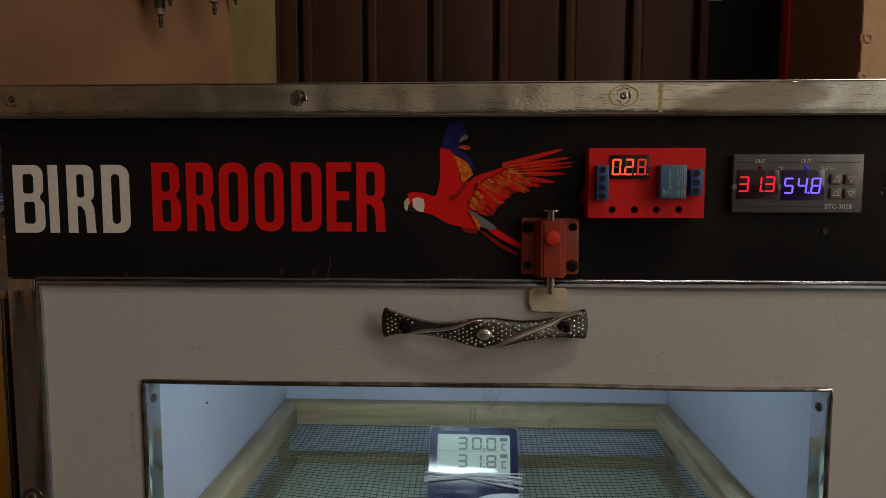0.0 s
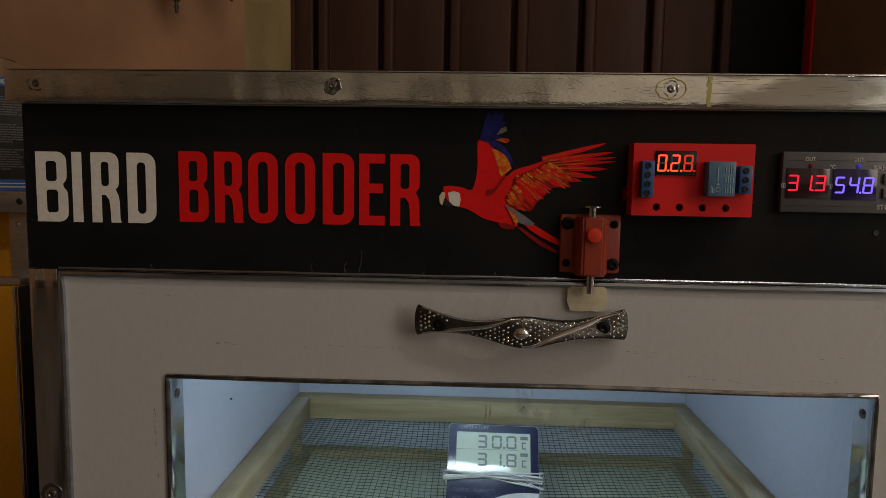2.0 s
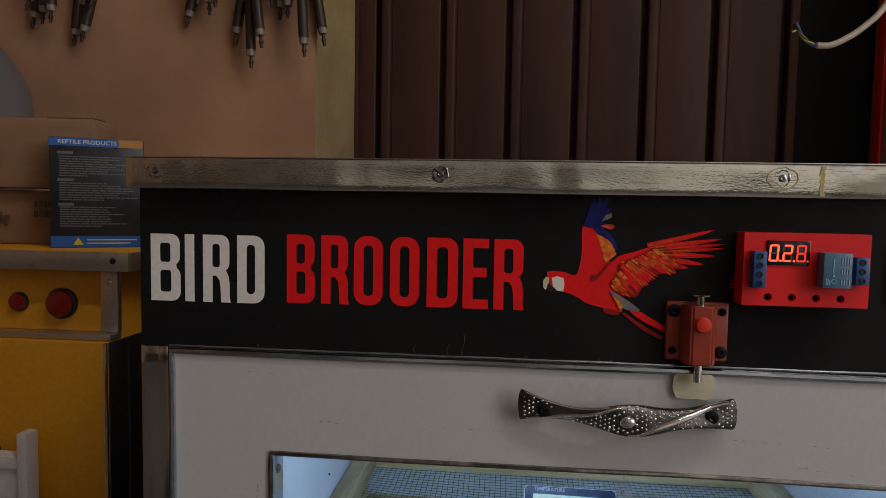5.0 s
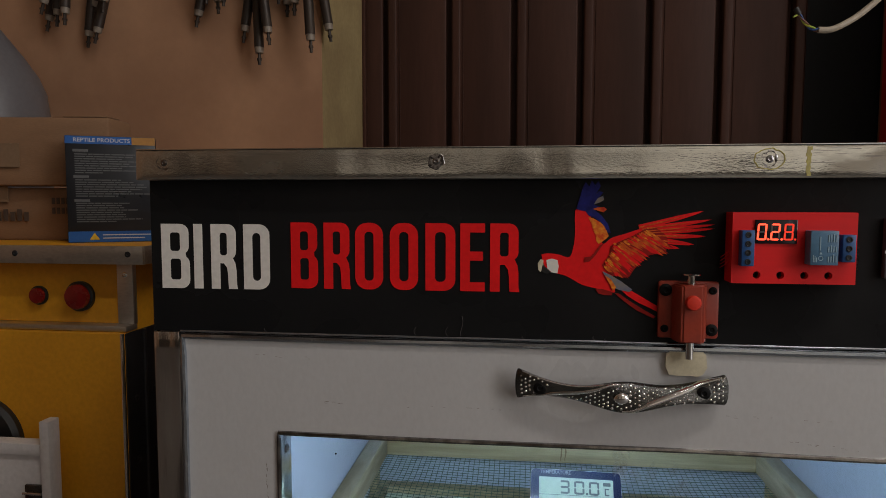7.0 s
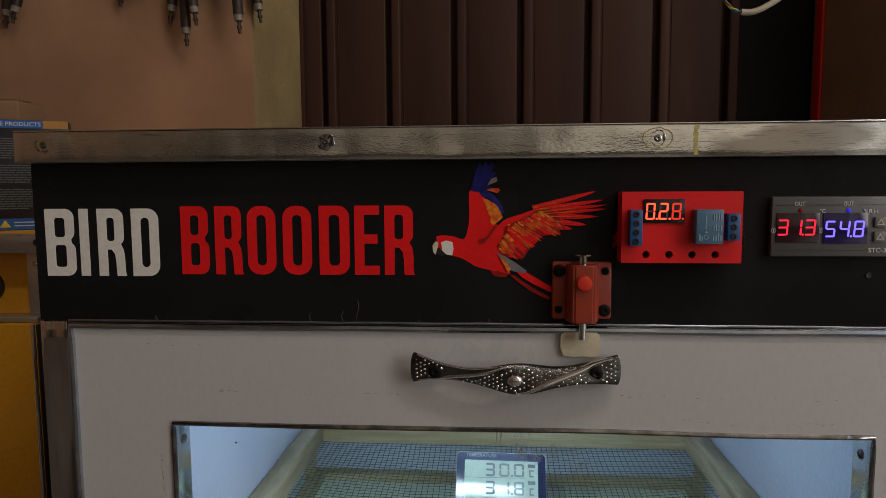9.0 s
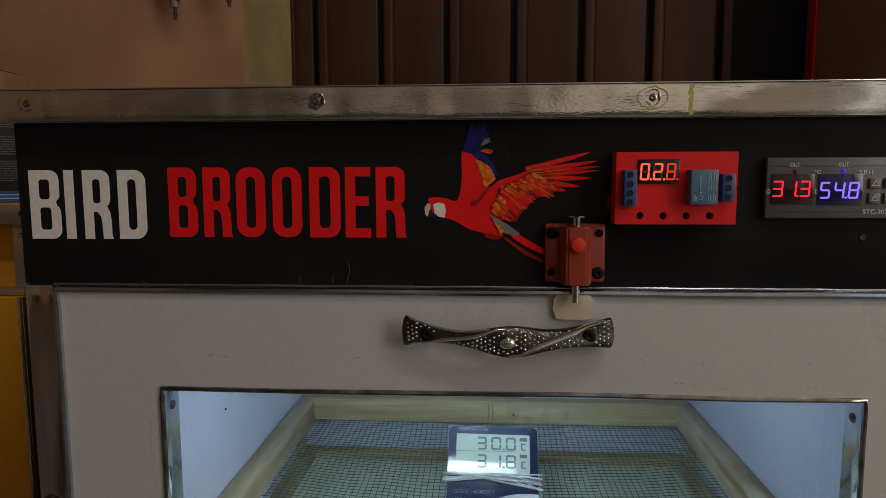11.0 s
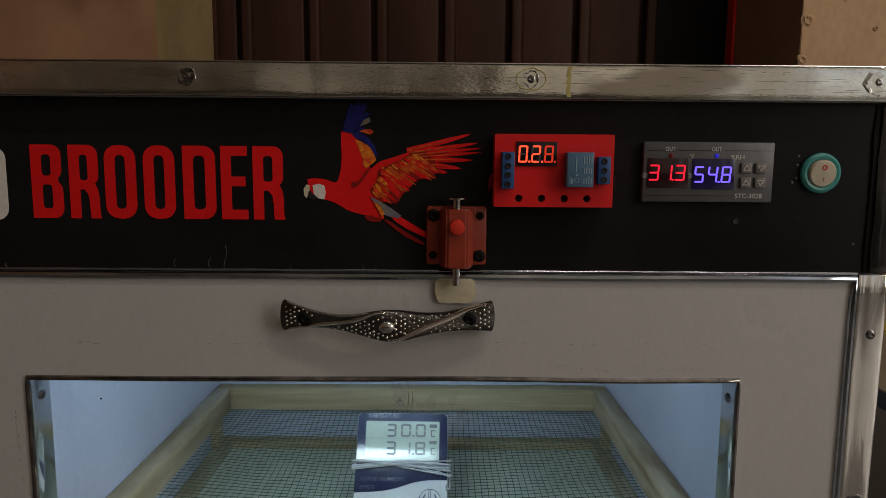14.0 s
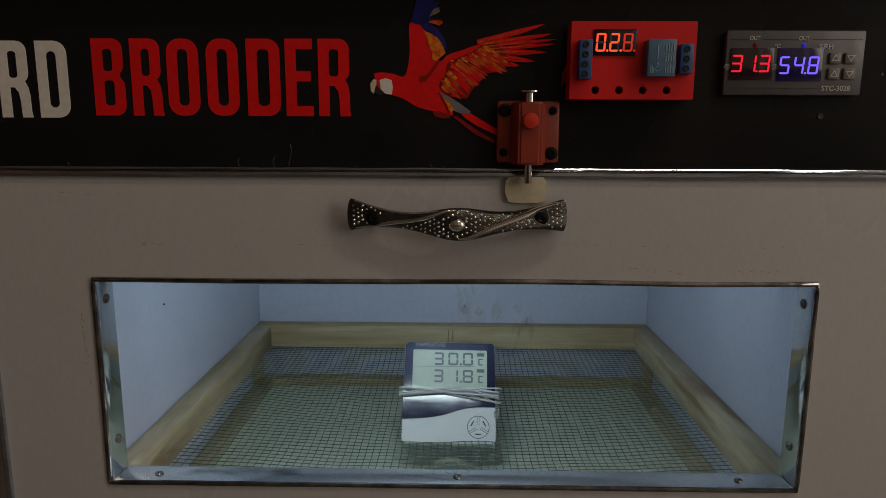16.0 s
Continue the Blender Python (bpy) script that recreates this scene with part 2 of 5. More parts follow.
TAPE = material("clear_brown_tape", (0.24, 0.155, 0.095), (0.21, 0.135, 0.08), 0.25, scale=40, fine=300)
PRINT_DARK = material("carton_print", (0.06, 0.04, 0.03), (0.09, 0.06, 0.045), 0.8)
BOX_BLACK = material("black_carton_print", (0.010, 0.012, 0.016), (0.015, 0.017, 0.022), 0.35, scale=30, fine=300)
BOX_BLUE = material("blue_carton_print", (0.02, 0.12, 0.42), (0.016, 0.10, 0.36), 0.35, scale=30, fine=300)
BOX_ORANGE = material("orange_carton_print", (0.45, 0.22, 0.05), (0.38, 0.18, 0.04), 0.4, scale=60, fine=300)
BOX_GREY = material("grey_carton_print", (0.13, 0.135, 0.14), (0.11, 0.115, 0.12), 0.4)
WARN = material("warning_yellow", (0.75, 0.5, 0.02), (0.7, 0.45, 0.02), 0.4)
JAR = material("milky_plastic", (0.145, 0.14, 0.15), (0.13, 0.125, 0.135), 0.4, scale=12, fine=200)
WHITE_BOARD = material("white_board", (0.76, 0.74, 0.74), (0.68, 0.66, 0.66), 0.45, scale=14, fine=240, bump=0.05)
SMOKE_PANE = material("smoked_pane", (0.19, 0.165, 0.17), (0.23, 0.20, 0.205), 0.25, scale=20, fine=200)
POT = material("tan_glazed_clay", (0.36, 0.24, 0.15), (0.30, 0.19, 0.115), 0.45, scale=18, fine=160, bump=0.08)
PORCELAIN = material("grey_white_porcelain", (0.52, 0.52, 0.50), (0.45, 0.45, 0.43), 0.3, scale=30, fine=200)
BEIGE = material("beige_sheet_top", (0.27, 0.235, 0.175), (0.22, 0.185, 0.135), 0.55, scale=7, fine=200, bump=0.08, spots=(0.20, 0.14, 0.08), spot_scale=26, spot_at=0.70)
BLUE_TRIM = material("slate_blue_edging", (0.05, 0.06, 0.075), (0.06, 0.07, 0.085), 0.4, scale=20, fine=200)
STICKER = material("yellow_sticker", (0.44, 0.34, 0.03), (0.38, 0.29, 0.03), 0.45, scale=40, fine=300)
GLUE = material("old_glue", (0.60, 0.53, 0.14), (0.46, 0.40, 0.16), 0.6, scale=300, fine=900)
ELEMENT = material("blackened_heater_tube", (0.035, 0.026, 0.022), (0.055, 0.04, 0.03), 0.5, metal=0.4, scale=40, fine=300, bump=0.1)
CERAMIC = material("white_ceramic_bead", (0.30, 0.25, 0.20), (0.20, 0.165, 0.13), 0.5, scale=90, fine=500)
CABLE = material("beige_cable_sheath", (0.48, 0.42, 0.33), (0.42, 0.36, 0.28), 0.5, scale=60, fine=300)
WIRE_Y = material("yellow_green_core", (0.50, 0.46, 0.04), (0.25, 0.42, 0.06), 0.45, scale=90, fine=300)
WIRE_B = material("blue_core", (0.03, 0.10, 0.34), None, 0.45)
WIRE_N = material("brown_core", (0.20, 0.08, 0.05), None, 0.45)
RED_GLOW = glow("red_led", (1.0, 0.080, 0.032), 2.3)
FADED_GLOW = glow("red_led_fading", (1.0, 0.05, 0.02), 0.75)
PINK_GLOW = glow("crimson_led", (1.0, 0.012, 0.040), 1.5)
BLUE_GLOW = glow("violet_blue_led", (0.155, 0.105, 1.0), 2.3)
DIM_BLUE = glow("dim_blue_led", (0.03, 0.03, 1.0), 0.5)
RED_WINDOW = glow("lit_red_filter", (0.55, 0.01, 0.03), 0.012)
BLUE_WINDOW = glow("lit_blue_filter", (0.10, 0.045, 0.8), 0.026)
for window in (RED_WINDOW, BLUE_WINDOW):
    window.node_tree.nodes["Principled BSDF"].inputs["Base Color"].default_value = (0.012, 0.008, 0.012, 1)
    window.node_tree.nodes["Principled BSDF"].inputs["Roughness"].default_value = 0.15
LED_GLOW = glow("cool_white_led", (0.62, 0.87, 1.0), 180.0)
GLASS = clear("window_glass", (0.97, 0.99, 0.985))
SILICONE = clear("clear_silicone", (0.97, 0.98, 0.975), 0.25, 1.15)


# ---- mesh helpers ----
def box(bm, x0, x1, y0, y1, z0, z1, bevel=0.0, seg=2):
    m = Matrix.Translation(((x0 + x1) / 2, (y0 + y1) / 2, (z0 + z1) / 2)) @ Matrix.Diagonal((abs(x1 - x0), abs(y1 - y0), abs(z1 - z0), 1))
    vs = bmesh.ops.create_cube(bm, size=1, matrix=m)["verts"]
    if bevel:
        es = list({e for v in vs for e in v.link_edges})
        bmesh.ops.bevel(bm, geom=es, offset=bevel, segments=seg, profile=0.5, affect="EDGES", clamp_overlap=True)
    return bm


def rod(bm, a, b, r, seg=16, r2=None):
    a, b = Vector(a), Vector(b)
    m = Matrix.Translation((a + b) / 2) @ (b - a).to_track_quat("Z", "Y").to_matrix().to_4x4()
    bmesh.ops.create_cone(bm, cap_ends=True, segments=seg, radius1=r, radius2=r if r2 is None else r2, depth=(b - a).length, matrix=m)
    return bm


def lathe(bm, profile, m=Matrix(), seg=32):
    """Turn (radius, height) pairs round the local z axis."""
    rings = []
    for r, h in profile:
        rings.append([bm.verts.new(m @ Vector((max(r, 1e-5) * math.cos(2 * math.pi * i / seg), max(r, 1e-5) * math.sin(2 * math.pi * i / seg), h))) for i in range(seg)])
    for p, q in zip(rings, rings[1:]):
        for i in range(seg):
            bm.faces.new((p[i], p[(i + 1) % seg], q[(i + 1) % seg], q[i]))
    bm.faces.new(list(reversed(rings[0])))
    bm.faces.new(rings[-1])
    return bm


def tube(bm, pts, r, seg=8, closed=False):
    pts = [Vector(p) for p in pts]
    rings, n, side = [], len(pts), Vector((0.13, -1.0, 0.21))
    for i, p in enumerate(pts):
        d = ((pts[(i + 1) % n] - pts[i - 1]) if closed else (pts[min(i + 1, n - 1)] - pts[max(i - 1, 0)])).normalized()
        side = (side - d * side.dot(d)).normalized()
        other = d.cross(side)
        rings.append([bm.verts.new(p + r * (side * math.cos(2 * math.pi * k / seg) + other * math.sin(2 * math.pi * k / seg))) for k in range(seg)])
    for a, b in list(zip(rings, rings[1:])) + ([(rings[-1], rings[0])] if closed else []):
        for k in range(seg):
            bm.faces.new((a[k], a[(k + 1) % seg], b[(k + 1) % seg], b[k]))
    if not closed:
        bm.faces.new(list(reversed(rings[0])))
        bm.faces.new(rings[-1])
    return bm


def ring_frame(bm, outer, inner, y0, y1):
    """A rectangular frame (x0, x1, z0, z1) with a rectangular hole, from y0 to y1."""
    def loop(r, y):
        return [bm.verts.new((x, y, z)) for x, z in ((r[0], r[2]), (r[1], r[2]), (r[1], r[3]), (r[0], r[3]))]
    a, b, c, d = loop(outer, y0), loop(inner, y0), loop(outer, y1), loop(inner, y1)
    for i in range(4):
        j = (i + 1) % 4
        bm.faces.new((a[i], a[j], b[j], b[i]))
        bm.faces.new((c[j], c[i], d[i], d[j]))
        bm.faces.new((a[j], a[i], c[i], c[j]))
        bm.faces.new((b[i], b[j], d[j], d[i]))
    return bm


def spline(pts, n=6):
    """A smooth line through the points."""
    pts = [Vector(p) for p in pts]
    out = []
    for i in range(len(pts) - 1):
        p0, p1, p2, p3 = pts[max(i - 1, 0)], pts[i], pts[i + 1], pts[min(i + 2, len(pts) - 1)]
        for k in range(n):
            t = k / n
            out.append(0.5 * ((2 * p1) + (p2 - p0) * t + (2 * p0 - 5 * p1 + 4 * p2 - p3) * t * t + (3 * p1 - p0 - 3 * p2 + p3) * t ** 3))
    return out + [pts[-1]]


UP = Matrix.Rotation(radians(90), 4, "X")


def from_curve(data):
    ob = bpy.data.objects.new("outline", data)
    me = bpy.data.meshes.new_from_object(ob)
    bpy.data.objects.remove(ob)
    bm = bmesh.new()
    bm.from_mesh(me)
    bpy.data.meshes.remove(me)
    return bm


def shape(outlines, thick=0.0003):
    """Flat filled outlines in (x, y), inner ones cut out, as a thin sheet facing up."""
    data = bpy.data.curves.new("outline", "CURVE")
    data.dimensions, data.fill_mode, data.extrude = "2D", "BOTH", thick / 2
    for o in outlines:
        s = data.splines.new("POLY")
        s.points.add(len(o) - 1)
        for p, (x, y) in zip(s.points, o):
            p.co = (x, y, 0, 1)
        s.use_cyclic_u = True
    return from_curve(data)


def words(body, x0, x1, y0, y1, thick=0.0002, bold=0.0):
    """Writing in the built-in font, fitted into a rectangle."""
    data = bpy.data.curves.new("words", "FONT")
    data.body, data.extrude, data.offset, data.resolution_u = body, 0.001, bold, 3
    bm = from_curve(data)
    xs, ys = [v.co.x for v in bm.verts], [v.co.y for v in bm.verts]
    sx, sy = (x1 - x0) / (max(xs) - min(xs)), (y1 - y0) / (max(ys) - min(ys))
    for v in bm.verts:
        v.co = Vector((x0 + (v.co.x - min(xs)) * sx, y0 + (v.co.y - min(ys)) * sy, v.co.z * thick / 0.002))
    return bm


def stand_up(bm, x=0.0, y=0.0, z=0.0):
    """Turn a sheet that lies in (x, y) so that it stands and faces the viewer."""
    bm.transform(Matrix.Translation((x, y, z)) @ UP)
    return bm


def rounded(x0, x1, y0, y1, r, n=5):
    out = []
    for cx, cy, a in ((x1 - r, y1 - r, 0), (x0 + r, y1 - r, 90), (x0 + r, y0 + r, 180), (x1 - r, y0 + r, 270)):
        out += [(cx + r * math.cos(radians(a + 90 * k / n)), cy + r * math.sin(radians(a + 90 * k / n))) for k in range(n + 1)]
    return out


def circle(cx, cy, r, n=24):
    return [(cx + r * math.cos(2 * math.pi * k / n), cy + r * math.sin(2 * math.pi * k / n)) for k in range(n)]


def merge(bm, other):
    me = bpy.data.meshes.new("merge")
    other.to_mesh(me)
    other.free()
    bm.from_mesh(me)
    bpy.data.meshes.remove(me)
    return bm


def mesh_object(name, bm, mat, smooth=None):
    me = bpy.data.meshes.new(name)
    bmesh.ops.recalc_face_normals(bm, faces=bm.faces)
    if smooth:
        for f in bm.faces:
            f.smooth = True
        for e in bm.edges:
            if len(e.link_faces) == 2 and e.calc_face_angle(0) > radians(smooth):
                e.smooth = False
    bm.to_mesh(me)
    bm.free()
    for m in (mat if isinstance(mat, (list, tuple)) else [mat]):
        me.materials.append(m)
    return new(name, me)


def part(name, bm, mat, parent, label="", smooth=35):
    ob = mesh_object(name, bm, mat, smooth)
    ob.parent = parent
    ob.matrix_parent_inverse = parent.matrix_world.inverted() if parent.matrix_world != Matrix() else Matrix()
    return tagged(ob, label)


def thing(name, label, category, at=(0, 0, 0), group="", m=None):
    ob = new(name)
    ob.empty_display_size = 0.02
    ob.matrix_world = m or Matrix.Translation(at)
    bpy.context.view_layer.update()
    return tagged(ob, label, category, group)


def structure(name, bm, mat, label=""):
    return tagged(mesh_object(name, bm, mat, 35), label, kind="structure")


def screw_head(p, r, axis, depth=0.0012):
    """A domed cross-head screw at p whose head faces along axis."""
    bm = bmesh.new()
    m = Matrix.Translation(p) @ Vector(axis).to_track_quat("Z", "Y").to_matrix().to_4x4()
    lathe(bm, [(r, 0), (r, depth * 0.4), (r * 0.8, depth * 0.85), (r * 0.45, depth), (r * 0.3, depth * 0.55)], m, 14)
    return bm


# ---- structure of the room ----
WY, X0, X1, TOP = 0.515, -0.340, 0.510, 2.35
bm = bmesh.new()
box(bm, -1.7, X0 - 0.001, WY, WY + 0.23, 0, TOP)
box(bm, X0 - 0.001, X1 + 0.001, WY, WY + 0.23, 2.0, TOP)
wall = structure("wall_north", bm, PLASTER, "salmon plastered wall with a door opening")
bm = box(bmesh.new(), X1 + 0.001, 2.05, WY, WY + 0.23, 0, TOP)
structure("wall_north_right", bm, PLASTER_R, "stained salmon plaster wall with pocks and scratches")


def splay(xa, xb, xo):
    """A plastered reveal that leans in from xa at the front to xb at the door."""
    bm = bmesh.new()
    rows = [[bm.verts.new((x, y, z)) for x, y in ((xa, WY + 0.001), (xb, WY + 0.190), (xb, WY + 0.229), (xo, WY + 0.229), (xo, WY + 0.001))] for z in (0.0, 2.0)]
    for k in range(5):
        bm.faces.new((rows[0][k], rows[0][(k + 1) % 5], rows[1][(k + 1) % 5], rows[1][k]))
    bm.faces.new(rows[0])
    bm.faces.new(rows[1])
    return bm


structure("trim_left", splay(X0, X0 + 0.0085, X0 - 0.0009), REVEAL, "cream painted door reveal")
structure("trim_right", splay(X1, X1 - 0.0075, X1 + 0.0009), JAMB, "brown painted door reveal")
structure("floor", box(bmesh.new(), -1.7, 2.05, -2.3, 0.8, -0.05, 0), CEMENT, "pale grey cement floor")
structure("floor_band", box(bmesh.new(), -1.69, X0 - 0.01, 0.02, WY - 0.002, 0.0004, 0.0040), FLOOR, "dark red painted band along the wall")
# floor out of view, darkened to dim the left post's reflection and the bounce
structure("floor_worn", box(bmesh.new(), -1.69, X0 - 0.01, -2.28, 0.018, 0.0004, 0.0036), DARKENED_FLOOR, "unseen cement floor, darkened for the left post's reflection")
structure("ceiling", box(bmesh.new(), -1.9, 2.25, -2.5, 0.8, TOP, TOP + 0.1), CEILING)
bm = bmesh.new()
box(bm, -1.9, 1.60, -2.5, -2.3, 0.40, TOP)
box(bm, 2.00, 2.25, -2.5, -2.3, 0.40, TOP)
box(bm, 1.60, 2.00, -2.5, -2.3, 1.95, TOP)
structure("wall_south", bm, DADO, "plain painted wall with an open doorway")
# lower wall out of view, made dark so the steel mirrors less light
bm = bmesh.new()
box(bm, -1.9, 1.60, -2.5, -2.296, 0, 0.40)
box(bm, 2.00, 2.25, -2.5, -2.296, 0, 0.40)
structure("wall_south_dado", bm, DARK_DADO, "unseen lower wall, made dark for the steel's reflections")
# dark doors added out of view, for the dark bands mirrored in the top trim
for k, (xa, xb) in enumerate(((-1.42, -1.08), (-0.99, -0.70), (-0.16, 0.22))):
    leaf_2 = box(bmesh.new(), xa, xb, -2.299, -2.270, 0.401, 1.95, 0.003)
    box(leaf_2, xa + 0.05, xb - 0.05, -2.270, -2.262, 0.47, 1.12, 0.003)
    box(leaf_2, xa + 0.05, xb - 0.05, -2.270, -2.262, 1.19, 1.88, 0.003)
    structure("door_%d" % (k + 2), leaf_2, DARK_DOOR, "unseen dark panel door added for the trim's dark reflections")
structure("wall_west", box(bmesh.new(), -1.9, -1.7, -2.3, WY + 0.23, 0, TOP), JAMB)
bm = bmesh.new()
box(bm, 2.05, 2.25, -2.3, -1.7, 0, TOP)
box(bm, 2.05, 2.25, -0.8, WY + 0.23, 0, TOP)
box(bm, 2.05, 2.25, -1.7, -0.8, 2.05, TOP)
structure("wall_east", bm, CEILING, "plain wall with an open doorway")

# brown ribbed sheet door behind the opening
door = new("door_1")
tagged(door, "brown ribbed metal sheet door, closed", kind="structure")
SY = 0.722
PITCH, GROOVE = 0.1090, 0.0045
XL, XR = X0 + 0.0095, 0.384
for i in range(-1, 7):
    a = max(-0.2930 + PITCH * i + GROOVE, XL)
    b = min(-0.2930 + PITCH * (i + 1) - GROOVE, XR)
    bm = box(bmesh.new(), a, b, SY, SY + 0.013, 0.01, 1.99, 0.003, 3)
    if i >= 0:
        box(bm, a + 0.0005, min(a + 0.0165, b), SY - 0.0070, SY + 0.004, 0.012, 1.988, 0.0034, 3)
        box(bm, a + 0.0195, min(a + 0.0208, b), SY - 0.0012, SY + 0.002, 0.02, 1.98, 0.0006, 1)
    part("panel", bm, SHUTTER, door, smooth=30)
part("door_stop", box(bmesh.new(), X1 - 0.0120, X1 - 0.0078, SY - 0.026, SY - 0.003, 0, 2.0, 0.001), RED_FRAME, door, "glossy red painted metal edge strip")
part("door_stop", box(bmesh.new(), XL - 0.0008, XL + 0.005, SY - 0.012, SY - 0.003, 0, 2.0, 0.001), SHUTTER, door, "brown metal edge strip")
# near-black sheet: the gap's shade is put into its colour
part("recessed_edge", box(bmesh.new(), XR + 0.0005, X1 - 0.0079, SY + 0.010, SY + 0.022, 0, 2.0), SCREW_GAP_BLACK, door, "near-black sheet for the shade in the gap beside the door")
part("backing", box(bmesh.new(), XL, XR, SY + 0.014, SY + 0.022, 0, 2.0), SHUTTER, door)
# unseen sheet added behind the wall to keep sky light from leaking in
part("back_sheet", box(bmesh.new(), X0 - 0.04, X1 + 0.04, WY + 0.2305, WY + 0.27, -0.04, 2.05), SHUTTER, door)

# ---- the bird brooder ----
brooder = thing("bird_brooder", "off-white bird brooder cabinet, black control panel, lit window", "brooder")
for s in (-1, 1):
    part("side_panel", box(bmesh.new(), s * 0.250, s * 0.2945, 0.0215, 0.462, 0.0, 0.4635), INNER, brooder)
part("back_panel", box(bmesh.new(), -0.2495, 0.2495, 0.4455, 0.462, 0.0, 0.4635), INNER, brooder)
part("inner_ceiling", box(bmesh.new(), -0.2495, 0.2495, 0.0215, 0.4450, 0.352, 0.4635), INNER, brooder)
part("base", box(bmesh.new(), -0.2495, 0.2495, 0.0215, 0.4450, 0.0, 0.0655), TRAY, brooder, "grey tray floor under the wire mesh")
part("top_board", box(bmesh.new(), -0.2975, 0.2975, -0.0075, 0.466, 0.4642, 0.4815, 0.001), DOOR_PAINT, brooder)
part("front_core", box(bmesh.new(), -0.276, 0.276, 0.0035, 0.021, 0.3640, 0.4635), BLACK_PL, brooder)

# steel angle round the top, a little dented
bm = box(bmesh.new(), -0.2985, 0.2985, -0.0100, -0.0078, 0.4640, 0.4822, 0.0006)
bmesh.ops.subdivide_edges(bm, edges=[e for e in bm.edges if abs(e.verts[0].co.x - e.verts[1].co.x) > 0.3], cuts=120)
bmesh.ops.subdivide_edges(bm, edges=[e for e in bm.edges if abs(e.verts[0].co.z - e.verts[1].co.z) > 0.01], cuts=4)
for v in bm.verts:
    v.co.z += 0.00045 * noise.noise((v.co.x * 14, 3.1, 0)) * (1 if v.co.z < 0.473 else 0.4)
    v.co.y += 0.0008 * noise.noise((v.co.x * 26, 7.7, v.co.z * 50)) + 0.00035 * noise.noise((v.co.x * 85, 1.7, v.co.z * 40))
rim = part("top_trim", bm, STEEL, brooder, "scuffed stainless steel edge strip")
bm = bmesh.new()
RUB = random.Random(41)
for k in range(150):
    x, z = RUB.uniform(-0.29, 0.28) if k % 3 else RUB.gauss(0.12, 0.09), RUB.uniform(0.4655, 0.4810)
    l, h, tilt = RUB.choice((0.002, 0.004, 0.008, 0.014)) * RUB.uniform(0.6, 1.3), RUB.uniform(0.00005, 0.00014), RUB.uniform(-0.015, 0.015)
    row = []
    for j in range(7):
        px, pz = min(max(x + l * j / 6, -0.297), 0.297), z + tilt * l * j / 6
        py = -0.01012 + 0.0008 * noise.noise((px * 26, 7.7, pz * 50)) + 0.00035 * noise.noise((px * 85, 1.7, pz * 40))
        hh = h * math.sin(math.pi * (j + 0.4) / 6.8)
        row.append((bm.verts.new((px, py, pz - hh)), bm.verts.new((px, py, pz + hh))))
    for a, b in zip(row, row[1:]):
        bm.faces.new((a[0], b[0], b[1], a[1]))
part("fine_scratches", bm, LINING, rim, "fine rubbed scratches", None)["kind"] = "stuff"
part("trim_return", box(bmesh.new(), -0.2985, 0.2985, -0.0098, 0.03, 0.4824, 0.4832, 0.0003), STEEL, brooder)
for x in (-0.2795, -0.107, 0.0815, 0.2735):
    part("screw", screw_head((x, -0.0100, 0.4745), 0.0022, (0, -1, 0), 0.0005), LINING, rim)
    dent = lathe(bmesh.new(), [(0.0050, -0.0003), (0.0046, 0.0002), (0.0034, 0.0001), (0.0024, -0.0001)], Matrix.Translation((x, -0.0099, 0.4745)) @ UP, 24)
    for v in dent.verts:
        v.co += Vector((noise.noise(v.co * 330), 0.3 * noise.noise(v.co * 500), noise.noise(v.co * 330 + Vector((3, 8, 1))))) * 0.0012
    if x > 0.2:
        dent.transform(Matrix.Translation((x, 0, 0.4745)) @ Matrix.Diagonal((1.7, 1, 1.6, 1)) @ Matrix.Translation((-x, 0, -0.4745)))
    part("dimple", dent, CHROME if x > 0.2 else LINING, rim, "dented metal round the screw")
# ring of dried glue round one screw
ring_pts = [(0.0815 + (0.0082 + 0.0012 * noise.noise((k * 0.5, 1, 2))) * math.cos(2 * math.pi * k / 40), -0.0102, 0.4745 + (0.0058 + 0.0010 * noise.noise((k * 0.5, 5, 2))) * math.sin(2 * math.pi * k / 40)) for k in range(40)]
# strip of old yellow tape glue on the trim
bm = bmesh.new()
for k in range(9):
    z = 0.4650 + k * 0.0018
    box(bm, 0.1010 + random.uniform(-0.0007, 0.0005), 0.1030 + random.uniform(-0.0003, 0.0009), -0.01042, -0.01015, z, z + 0.0019)
part("glue_mark", bm, GLUE, rim, "yellow glue residue")
part("glue_ring", tube(bmesh.new(), ring_pts, 0.00035, 6, True), GLUE, rim, "ring of dried yellow glue")

